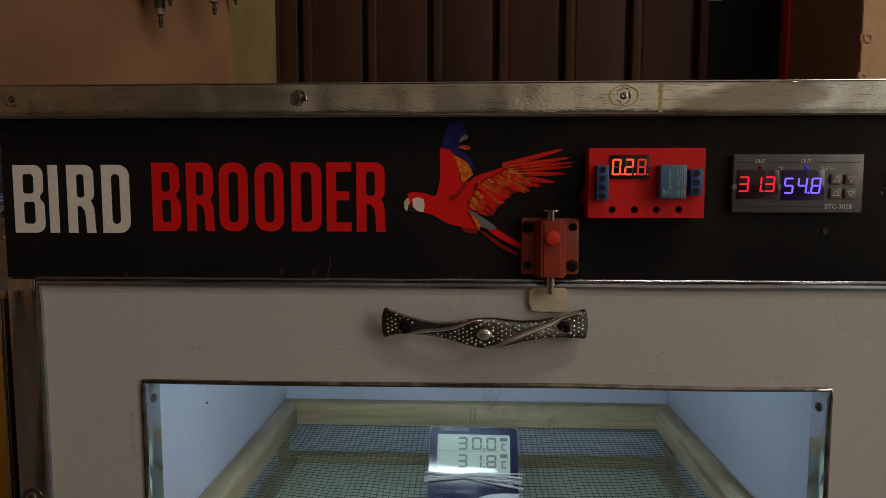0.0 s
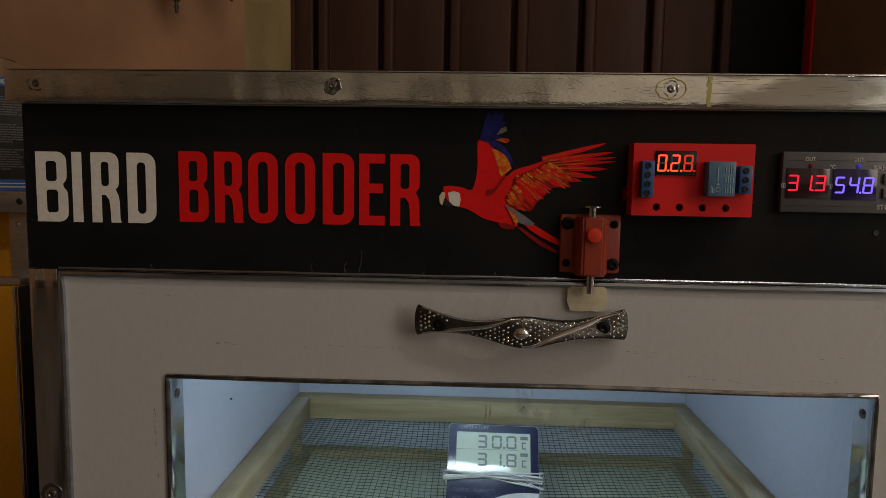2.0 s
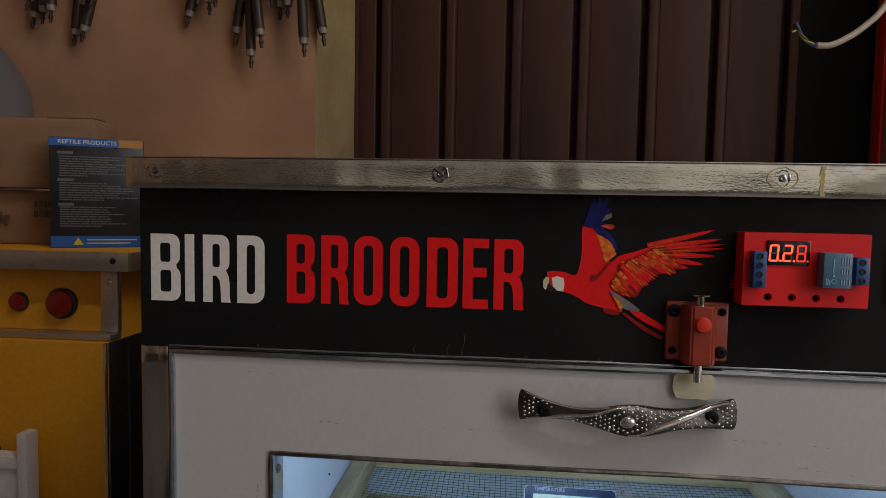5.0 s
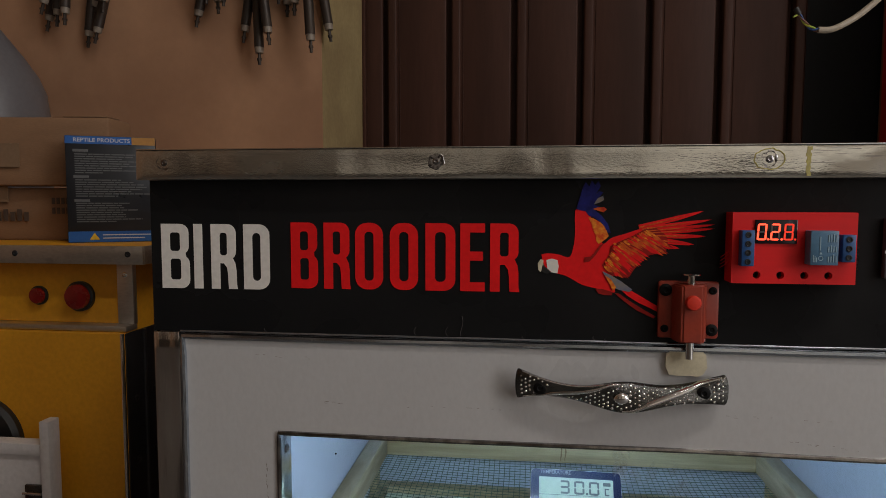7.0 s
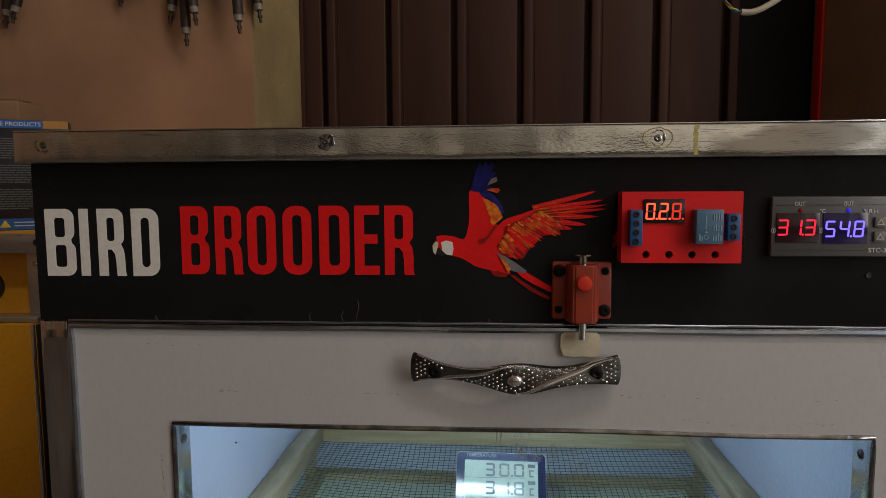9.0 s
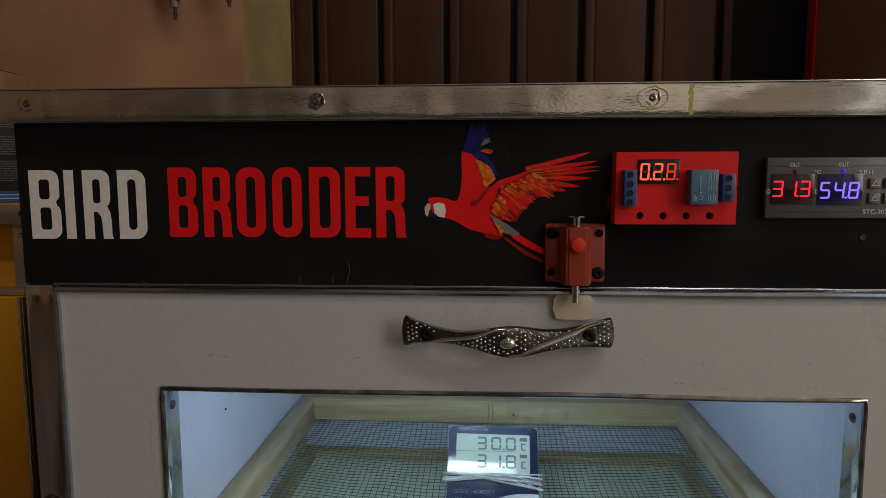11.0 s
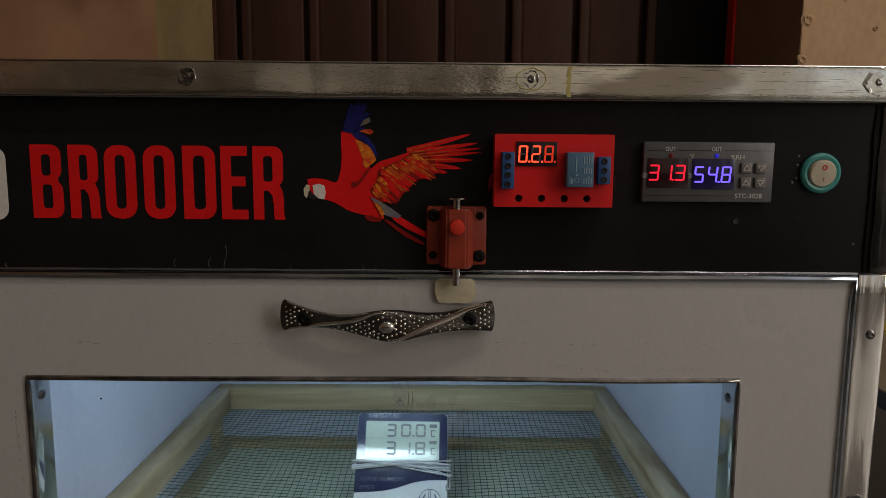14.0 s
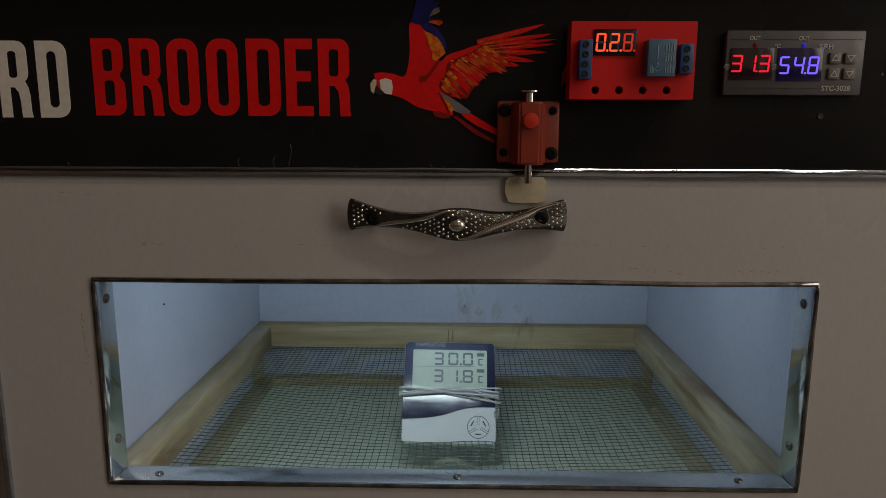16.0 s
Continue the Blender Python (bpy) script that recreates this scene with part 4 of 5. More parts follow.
def ribbon(us, vs, w):
    """A flat rounded band laid on the handle's face."""
    bm = bmesh.new()
    rows = []
    for k, (u, v) in enumerate(zip(us, vs)):
        half = handle_line(u)[0]
        ww = w * min(1.0, 0.35 + 2.2 * min(k, len(us) - 1 - k) / len(us))
        row = []
        for q in (-1, -0.75, -0.25, 0.25, 0.75, 1):
            vv = max(min(v + q * ww / half, 0.995), -0.995)
            x, y, z = handle_face(u, vv)
            row.append(bm.verts.new((x, y - 0.0009 * (1 - q * q) ** 0.5 + 0.0001, z)))
        rows.append(row)
    for a, b in zip(rows, rows[1:]):
        for k in range(5):
            bm.faces.new((a[k], a[k + 1], b[k + 1], b[k]))
    return bm


for s in (-1, 1):
    us = [s * (0.01 + 0.95 * k / 44) for k in range(45)]
    part("handle_band", ribbon(us, [max(min(band_at(u), 0.86), -0.86) for u in us], 0.0017 if s > 0 else 0.0013), CHROME, door_leaf, "plain polished twist band", 70)
us = [-0.97 + 0.80 * k / 30 for k in range(31)]
part("handle_band", ribbon(us, [0.93] * 31, 0.0008), CHROME, door_leaf, "polished upper rim", 70)

# cream catch plate on the door
bm = stand_up(shape([[(0.0412 + 1.14 * (p[0] - 0.0409) + 0.0006 * noise.noise((p[0] * 300, p[1] * 300, 1)), p[1]) for p in [(0.0305, 0.3535), (0.0325, 0.3482), (0.038, 0.3476), (0.042, 0.3480), (0.047, 0.3475), (0.0495, 0.3488), (0.0512, 0.3530), (0.0508, 0.3605), (0.0485, 0.3628), (0.0330, 0.3628), (0.0308, 0.3605)]]], 0.0022), 0, -0.0027, 0)
part("catch_plate", bm, CREAM, door_leaf, "chipped cream nylon catch plate")

# ---- spring latch on the panel ----
LX = 0.0415
bm = box(bmesh.new(), LX - 0.0173, LX + 0.0173, -0.0040, -0.0005, 0.3702, 0.4042, 0.0016)
latch = part("latch", bm, MAROON_PL, brooder, "red-brown nylon spring latch")
bm = bmesh.new()
prof = [(-0.0100, -0.0038), (-0.0078, -0.0125), (-0.0055, -0.0145), (0.0055, -0.0145), (0.0078, -0.0125), (0.0100, -0.0038)]
lo = [bm.verts.new((LX + x, y, 0.3695)) for x, y in prof]
hi = [bm.verts.new((LX + x, y, 0.4030)) for x, y in prof]
for i in range(6):
    bm.faces.new((lo[i], lo[(i + 1) % 6], hi[(i + 1) % 6], hi[i]))
bm.faces.new(lo)
bm.faces.new(hi)
bmesh.ops.bevel(bm, geom=bm.edges[:], offset=0.0009, segments=2, affect="EDGES")
part("housing", bm, MAROON_PL, latch)
part("button", lathe(bmesh.new(), [(0.0043, 0), (0.0043, 0.0020), (0.0038, 0.0028), (0.0022, 0.0032)], Matrix.Translation((LX, -0.0142, 0.3930)) @ UP, 28), BUTTON_RED, latch, "bright red push button")
part("bolt", rod(bmesh.new(), (LX, -0.0085, 0.3592), (LX, -0.0085, 0.3700), 0.0023, 16), CHROME, latch, "steel bolt")
bm = rod(bmesh.new(), (LX, -0.0085, 0.4020), (LX, -0.0085, 0.4080), 0.0024, 16)
lathe(bm, [(0.0030, 0), (0.0056, 0.0006), (0.0056, 0.0014), (0.0046, 0.0018)], Matrix.Translation((LX, -0.0085, 0.4078)), 24)
part("pull_knob", bm, CHROME, latch, "steel pull knob")
for x, z, r in ((-0.0132, 0.3990, 0.0037), (0.0132, 0.3756, 0.0036), (0.0134, 0.3988, 0.0023), (-0.0134, 0.3760, 0.0023)):
    part("screw", screw_head((LX + x, -0.0040, z), r, (0, -1, 0)), SCREW_GAP_BLACK, latch)


# ---- seven-segment digits ----
SEG = {"0": "abcdef", "1": "bc", "2": "abged", "3": "abgcd", "4": "fgbc", "5": "afgcd", "6": "afgedc", "7": "abc", "8": "abcdefg", "9": "abcdfg"}


def sheets(outs, thick=0.0002):
    """Many small flat shapes side by side."""
    bm = bmesh.new()
    for o in outs:
        merge(bm, shape([o], thick))
    return bm


def digits(text, x, z, w, h, gap, t, slant=0.08, keep=None):
    """Lit (or, with keep, unlit) bars of a numeric display as flat shapes in (x, y)."""
    outs = []
    for ch in text:
        if ch == ".":
            outs.append(circle(x - gap * 0.45, z + t * 0.55, t * 0.62, 10))
            continue
        if ch == " ":
            x += w + gap
            continue
        m = h / 2
        bars = {"a": (t * .6, w - t * .6, h - t, h), "g": (t * .6, w - t * .6, m - t / 2, m + t / 2), "d": (t * .6, w - t * .6, 0, t),
                "f": (0, t, m + t * .15, h - t * .25), "b": (w - t, w, m + t * .15, h - t * .25), "e": (0, t, t * .25, m - t * .15), "c": (w - t, w, t * .25, m - t * .15)}
        lit = SEG[ch]
        for key, (a, b, c, d) in bars.items():
            if (key in lit) != (keep == "unlit"):
                e = min(b - a, d - c) * 0.35
                pts = [(a + e, c), (b - e, c), (b, c + e), (b, d - e), (b - e, d), (a + e, d), (a, d - e), (a, c + e)]
                outs.append([(x + px + slant * pz, z + pz) for px, pz in pts])
        x += w + gap
    return outs


# ---- red timer board ----
bm = stand_up(shape([rounded(0.0620, 0.1280, 0.4046, 0.4447, 0.0006)] + [circle(0.0758 + k * 0.01265, 0.4094, 0.0021, 18) for k in range(4)], 0.0126), 0, -0.0067, 0)
timer = part("timer_module", bm, RED_PL, brooder, "red plastic relay timer module")
for k in range(4):
    part("socket", lathe(bmesh.new(), [(0.0020, 0), (0.0020, 0.0085), (0.0011, 0.0085), (0.0009, 0.006)], Matrix.Translation((0.0758 + k * 0.01265, -0.0006, 0.4094)) @ UP, 18), BLACK_PL, timer, "dark push-pin hole")
part("display", box(bmesh.new(), 0.0739, 0.0963, -0.0140, -0.0128, 0.4272, 0.4406, 0.0003), SMOKED, timer, "dark display window")
part("digits", stand_up(sheets(digits("0.2.", 0.0747, 0.4291, 0.0051, 0.0094, 0.0020, 0.0010, 0.05)), 0, -0.0142, 0), RED_GLOW, timer, "lit red digits", None)
part("digits", stand_up(sheets(digits("8.", 0.0889, 0.4291, 0.0051, 0.0094, 0.0020, 0.0010, 0.05)), 0, -0.0142, 0), FADED_GLOW, timer, "fading red digit", None)
part("unlit_segments", stand_up(sheets(digits("02", 0.0747, 0.4291, 0.0051, 0.0094, 0.0020, 0.0010, 0.05, "unlit")), 0, -0.0141, 0), UNLIT, timer, "", None)
part("relay", box(bmesh.new(), 0.1008, 0.1153, -0.0205, -0.0128, 0.4160, 0.4348, 0.0004), RELAY_BLUE, timer, "blue relay")
bm = bmesh.new()
for k in range(4):
    for j in range(3):
        if random.random() < 0.85:
            box(bm, 0.1098 + k * 0.0013, 0.1103 + k * 0.0013, -0.0208, -0.0205, 0.4177 + j * 0.0055, 0.4177 + j * 0.0055 + random.uniform(0.003, 0.005))
for k in range(3):
    box(bm, 0.1022 + k * 0.0008, 0.1026 + k * 0.0008, -0.0208, -0.0205, 0.4177, 0.4217 - k * 0.0007)
box(bm, 0.1055, 0.1060, -0.0208, -0.0205, 0.4242, 0.4317)
merge(bm, stand_up(shape([circle(0.1061, 0.4198, 0.0013, 16), circle(0.1061, 0.4198, 0.0010, 16), [(0.1053, 0.4220), (0.1069, 0.4220), (0.1061, 0.4234)]], 0.0002), 0, -0.0207, 0))
part("relay_print", bm, RELAY_INK, timer, "small pale printed bars", None)["kind"] = "stuff"
for x, z0, n in ((0.0656, 0.4148, 4), (0.1182, 0.4176, 3)):
    bm = box(bmesh.new(), x, x + 0.0068, -0.0186, -0.0128, z0, z0 + n * 0.0050, 0.0004)
    part("terminal_block", bm, TERM_BLUE, timer, "blue screw terminal block")
    for k in range(n):
        part("terminal_screw", lathe(bmesh.new(), [(0.0017, 0), (0.0017, 0.0004), (0.0012, 0.0005), (0.0009, 0.0001)], Matrix.Translation((x + 0.0033, -0.0186, z0 + 0.0025 + 0.0050 * k)) @ UP, 14), DARK_STEEL, timer)
for k in range(7):
    z = 0.4150 + 0.002 * k
    part("wire_end", tube(bmesh.new(), spline([(0.1280, -0.006, z), (0.1300 + 0.0012 * random.random(), -0.0085, z - 0.002), (0.1312, -0.004, z - 0.005 * random.random()), (0.1308, 0.0002, z - 0.006)], 4), 0.00025, 5), DARK_STEEL, timer)
    if k < 4:
        part("wire_end", tube(bmesh.new(), spline([(0.0622, -0.007, z + 0.002), (0.0602, -0.008, z), (0.0596, 0.0002, z - 0.003)], 4), 0.0003, 5), RED_PL, timer)

# ---- temperature and humidity controller ----
CX0, CX1, CZ0, CZ1 = 0.1470, 0.2214, 0.4075, 0.4415
bm = box(bmesh.new(), CX0, CX1, -0.0045, -0.0004, CZ0, CZ1, 0.0009)
ctl = part("controller", bm, GREY_PL, brooder, "grey temperature and humidity controller, switched on")
part("display", box(bmesh.new(), 0.1494, 0.1728, -0.0051, -0.0044, 0.4156, 0.4322, 0.0002), RED_WINDOW, ctl, "dark red display window")
part("display", box(bmesh.new(), 0.1750, 0.1990, -0.0051, -0.0044, 0.4150, 0.4322, 0.0002), BLUE_WINDOW, ctl, "dark blue display window")
part("digits", stand_up(sheets(digits("31.3", 0.1496, 0.4196, 0.0060, 0.0090, 0.0014, 0.00095, 0.06)), 0, -0.0054, 0), PINK_GLOW, ctl, "lit crimson digits", None)
part("digits", stand_up(sheets(digits("54.8", 0.1755, 0.4186, 0.0056, 0.0093, 0.0021, 0.00098, 0.08)), 0, -0.0054, 0), BLUE_GLOW, ctl, "lit violet-blue digits", None)
for body, x0, x1, z0, z1 in (("OUT", 0.1592, 0.1648, 0.4363, 0.4386), ("OUT", 0.1854, 0.1910, 0.4363, 0.4386), ("°C", 0.1728, 0.1760, 0.4323, 0.4345), ("%RH", 0.1964, 0.2041, 0.4318, 0.4344), ("STC-3028", 0.2000, 0.2154, 0.4099, 0.4126)):
    part("legend", stand_up(words(body, x0, x1, z0, z1, bold=0.012), 0, -0.0047, 0), LEGEND, ctl, "printed legend " + body, None)
for x, mat in ((0.1625, DEEP_RED), (0.1885, DIM_BLUE)):
    part("indicator", lathe(bmesh.new(), [(0.0013, 0), (0.0012, 0.0005), (0.0006, 0.0008)], Matrix.Translation((x, -0.0044, 0.4338)) @ UP, 14), mat, ctl)
for i in range(2):
    for j in range(2):
        x, z = 0.2054 + 0.0082 * i, 0.4270 - 0.0082 * j
        part("key", box(bmesh.new(), x - 0.0031, x + 0.0031, -0.0058, -0.0044, z - 0.0030, z + 0.0030, 0.0006), KEY_GREY, ctl)
        s = 1 if i == 0 else -1
        tri = lambda r: [(x + r * math.sin(a) * 1.1, z - 0.0003 * s + s * r * math.cos(a)) for a in (0, 2 * math.pi / 3, 4 * math.pi / 3)]
        part("arrow", stand_up(shape([tri(0.0023), tri(0.0015)], 0.0002), 0, -0.0059, 0), LEGEND, ctl, "", None)
bm = bmesh.new()
for x0, x1 in ((0.1490, 0.1585), (0.1665, 0.1850), (0.1930, 0.2196)):
    box(bm, x0, x1, -0.0047, -0.0045, 0.43665, 0.43685)
box(bm, 0.1490, 0.1985, -0.0047, -0.0045, 0.41115, 0.41135)
part("groove_line", bm, BLACK_PL, ctl)["kind"] = "stuff"
for x in (0.1481, 0.1739):
    part("mark", stand_up(shape([circle(x, 0.4225, 0.0014, 18), circle(x, 0.4225, 0.0011, 18), [(x - 0.0002, 0.4218), (x + 0.0002, 0.4218), (x + 0.0002, 0.4232), (x - 0.0002, 0.4232)]], 0.0002), 0, -0.0047, 0), LEGEND, ctl, "", None)
# spare hole in the panel
part("panel_hole", lathe(bmesh.new(), [(0.0018, 0), (0.0017, 0.0005), (0.0009, 0.0004)], Matrix.Translation((0.2035, -0.0001, 0.3965)) @ UP, 16), BLACK_PL, panel)
for x, z in ((0.2370, 0.4290), (0.2370, 0.4215), (0.2372, 0.4340), (0.2730, 0.3835), (0.2345, 0.4190)):
    part("panel_nick", lathe(bmesh.new(), [(0.0009, 0), (0.0007, 0.0003), (0.0002, 0.0004)], Matrix.Translation((x, -0.0001, z)) @ UP, 9), UNLIT, panel)

# ---- rocker switch ----
bm = lathe(bmesh.new(), [(0.0113, 0), (0.0116, 0.0010), (0.0112, 0.0022), (0.0098, 0.0030), (0.0082, 0.0026), (0.0080, 0.0012)], Matrix.Translation((0.2500, -0.0002, 0.4245)) @ UP, 40)
switch = part("rocker_switch", bm, TEAL, brooder, "round teal power switch with ivory rocker")
bm = lathe(bmesh.new(), [(0.0078, 0), (0.0078, 0.0022), (0.0070, 0.0030), (0.0035, 0.0032)], Matrix.Translation((0.2500, -0.0014, 0.4245)) @ Matrix.Rotation(radians(6), 4, "X") @ UP, 40)
part("rocker", bm, ROCKER, switch)
part("mark", stand_up(shape([circle(0.2503, 0.4277, 0.0014, 18), circle(0.2503, 0.4277, 0.0010, 18)], 0.0002), 0, -0.0052, 0), RED_INK, switch, "", None)
part("mark", stand_up(shape([[(0.2499, 0.4198), (0.2502, 0.4198), (0.2502, 0.4222), (0.2499, 0.4222)]], 0.0002), 0, -0.0050, 0), DEEP_RED, switch, "", None)

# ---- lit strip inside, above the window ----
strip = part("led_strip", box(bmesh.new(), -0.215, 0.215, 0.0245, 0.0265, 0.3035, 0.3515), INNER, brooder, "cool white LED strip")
for k in range(6):
    x = -0.077 + k * 0.018
    bm = bmesh.new()
    bm.faces.new([bm.verts.new(v) for v in ((x, 0.0282, 0.3220), (x, 0.0270, 0.3060), (x + 0.0172, 0.0270, 0.3060), (x + 0.0172, 0.0282, 0.3220))])
    chip = part("led", box(bmesh.new(), x - 0.0003, x + 0.0175, 0.0266, 0.0269, 0.3050, 0.3230), INNER, strip, "white LED chip")
    lens = part("led_lens", bm, LED_GLOW, strip, "glowing LED face", None)

# ---- wooden mesh tray inside ----
tray = thing("mesh_tray", "pale pine frame tray with green wire mesh floor", "tray", (0, 0.24, 0.066))
ZT, ZM = 0.1465, 0.1170
part("rail", box(bmesh.new(), -0.2485, 0.2485, 0.4255, 0.4440, ZM + 0.001, ZT, 0.0012), WOOD, tray)
part("rail", box(bmesh.new(), -0.2295, 0.2295, 0.0290, 0.0460, ZM + 0.001, ZT, 0.0012), WOOD, tray)
for s in (-1, 1):
    part("rail", box(bmesh.new(), s * 0.2300, s * 0.2488, 0.0290, 0.4250, ZM + 0.001, ZT, 0.0012), WOOD_Y, tray)
KNOT = material("knot_wood", (0.17, 0.10, 0.045), (0.27, 0.18, 0.09), 0.6, scale=200)
for kx, kw in ((-0.0065, 0.0013), (-0.0015, 0.0010)):
    side = [(kx + 0.0022 * math.sin(t * 2.6) + kw * math.sin(math.pi * t) * (0.6 + noise.noise((t * 5, kx * 900, 1))), 0.1195 + 0.0255 * t) for t in [0.02 + 0.96 * k / 14 for k in range(15)]]
    back = [(kx + 0.0022 * math.sin(t * 2.6) - kw * math.sin(math.pi * t), 0.1195 + 0.0255 * t) for t in [0.02 + 0.96 * k / 14 for k in range(15)]]
    part("knot", stand_up(shape([side + back[::-1]], 0.0003), 0, 0.4253, 0), KNOT, tray, "dark knot streak in the pine")
bm = bmesh.new()
CELL = 0.00635


def sag(x, y):
    edge = max(1 - (x / 0.235) ** 2, 0) * max(1 - ((y - 0.235) / 0.2) ** 2, 0)
    return ZM - 0.0003 - 0.0122 * max(edge, 0) + 0.0024 * max(edge, 0) * noise.noise((x * 22, y * 22, 4.0))


def wire(bm, pts, r):
    rows = [[bm.verts.new((p[0] + a, p[1] + b, p[2] + c)) for a, b, c in offs] for p in pts for offs in [((-r, 0, 0), (0, 0, r), (r, 0, 0), (0, 0, -r)) if abs(pts[0][0] - pts[-1][0]) < 0.1 else ((0, -r, 0), (0, 0, r), (0, r, 0), (0, 0, -r))]]
    for a, b in zip(rows, rows[1:]):
        for k in range(4):
            bm.faces.new((a[k], a[(k + 1) % 4], b[(k + 1) % 4], b[k]))


R = 0.00036
for k in range(-37, 38):
    x = k * CELL
    wire(bm, [(x + 0.0016 * noise.noise((x * 14, y * 16, 1)), y, sag(x, y)) for y in [0.03 + 0.41 * j / 30 for j in range(31)]], R)
for k in range(64):
    y = 0.034 + k * CELL
    wire(bm, [(x, y + 0.0018 * noise.noise((x * 15, y * 14, 6)), sag(x, y) + 0.0003) for x in [-0.238 + 0.476 * j / 34 for j in range(35)]], R)
net = part("wire_mesh", bm, WIRE, tray, "green coated square wire mesh", None)
net["kind"] = "stuff"
# lower runner under the mesh
part("runner", box(bmesh.new(), -0.2485, 0.2485, 0.4255, 0.4440, 0.0660, 0.0755, 0.001), WOOD, tray)
for s in (-1, 1):
    part("runner", box(bmesh.new(), s * 0.2300, s * 0.2488, 0.0290, 0.4250, 0.0660, 0.0755, 0.001), WOOD_Y, tray)
for s in (-1, 1):
    for y in (0.06, 0.41):
        part("spacer", box(bmesh.new(), s * 0.2385, s * 0.2488, y - 0.008, y + 0.008, 0.0757, ZM - 0.001, 0.001), WOOD, tray)

# ---- digital thermometer leaning back on its stand ----
LEAN_A = radians(32.3)
TM = Matrix(((1, 0, 0, -0.0466), (0, math.sin(LEAN_A), -math.cos(LEAN_A), 0.1935), (0, math.cos(LEAN_A), math.sin(LEAN_A), 0.1042), (0, 0, 0, 1))) @ Matrix.Rotation(radians(-0.6), 4, "Z")
TW, TH = 0.0875, 0.0955
thermo = thing("digital_thermometer", "white and navy digital thermometer with probe lead wound round it", "thermometer", m=TM)


def tpart(name, bm, mat, label="", smooth=35):
    ob = mesh_object(name, bm, mat, smooth)
    ob.parent = thermo
    return tagged(ob, label)


def face(px, py):
    return ((px - 95) / 485 * TW, (580 - py) / 525 * TH)


tpart("body", merge(bmesh.new(), (lambda b: (b.transform(Matrix.Translation((0, 0, -0.008))), b)[1])(shape([rounded(0, TW, 0, TH, 0.004)], 0.016))), THERMO_W)
wave = [face(95 + 485 * k / 24, 462 - 8 * math.sin(k / 24 * 2.5) - 62 * (1 / (1 + math.exp(-(k - 13) * 0.42)))) for k in range(25)]
top = [p for p in rounded(0.0004, TW - 0.0004, 0.0004, TH - 0.0004, 0.004)[:12]]


def lift(bm, z):
    bm.transform(Matrix.Translation((0, 0, z)))
    return bm


tpart("face_plate", lift(shape([wave + top], 0.0005), 0.0004), NAVY, "navy blue printed face")
x0, y0 = face(140, 312)
x1, y1 = face(536, 97)
tpart("screen", lift(shape([rounded(x0, x1, y0, y1, 0.001)], 0.0006), 0.0007), LCD, "grey-green liquid crystal screen")
for text, py in (("30.0", 180), ("31.8", 272)):
    bx, by = face(250, py)
    tpart("digits", lift(sheets(digits(text, bx, by, 0.0098, 0.0125, 0.0044, 0.0019, 0.0)), 0.0012), LCD_INK, "dark crystal digits " + text, None)
bm = shape([[face(140, 187), face(470, 183), face(470, 185), face(140, 189)]] + [rounded(*[v for v in (face(482, 0)[0], face(522, 0)[0], face(0, 130)[1], face(0, 112)[1])], 0.0005), rounded(face(482, 0)[0], face(522, 0)[0], face(0, 216)[1], face(0, 198)[1], 0.0005)]
           + [[face(490, 142 + d), face(514, 142 + d), face(514, 148 + d), face(497, 148 + d), face(497, 172 + d), face(514, 172 + d), face(514, 178 + d), face(490, 178 + d)] for d in (0, 92)], 0.0002)
tpart("symbols", lift(bm, 0.0012), LCD_INK, "", None)
for body, a, b in (("TEMPERATURE", (147, 80), (312, 62)), ("CLOCK / HUMIDITY", (128, 402), (352, 384)), ("HTC-2", (128, 442), (200, 424))):
    (ax, ay), (bx, by) = face(*a), face(*b)
    tpart("legend", lift(words(body, ax, bx, ay, by, bold=0.01), 0.0008), DIM_LEGEND if body == "TEMPERATURE" else FAINT_LEGEND, "printed words " + body, None)
cx, cy = face(491, 496)
r = 0.0104
bm = shape([circle(cx, cy, r, 36), circle(cx, cy, r - 0.0005, 36)], 0.0004)
for a in (90, 210, 330):
    d, n = Vector((math.cos(radians(a)), math.sin(radians(a)))), Vector((-math.sin(radians(a)), math.cos(radians(a))))
    for s in (-1, 1):
        p, q = d * 0.002 + n * s * 0.0009, d * (r - 0.0004) + n * s * 0.0009
        merge(bm, shape([[(cx + p.x, cy + p.y), (cx + q.x, cy + q.y), (cx + q.x + n.x * 0.0004, cy + q.y + n.y * 0.0004), (cx + p.x + n.x * 0.0004, cy + p.y + n.y * 0.0004)]], 0.0004))
    mid = Vector((math.cos(radians(a + 60)), math.sin(radians(a + 60)))) * 0.0065
    t = Vector((-mid.y, mid.x)).normalized() * 0.0028
    w = mid.normalized() * 0.0005
    merge(bm, shape([[(cx + mid.x + t.x + w.x, cy + mid.y + t.y + w.y), (cx + mid.x - t.x + w.x, cy + mid.y - t.y + w.y), (cx + mid.x - t.x - w.x, cy + mid.y - t.y - w.y), (cx + mid.x + t.x - w.x, cy + mid.y + t.y - w.y)]], 0.0004))
tpart("keypad_print", lift(bm, 0.0003), NAVY, "round three-way key print", None)
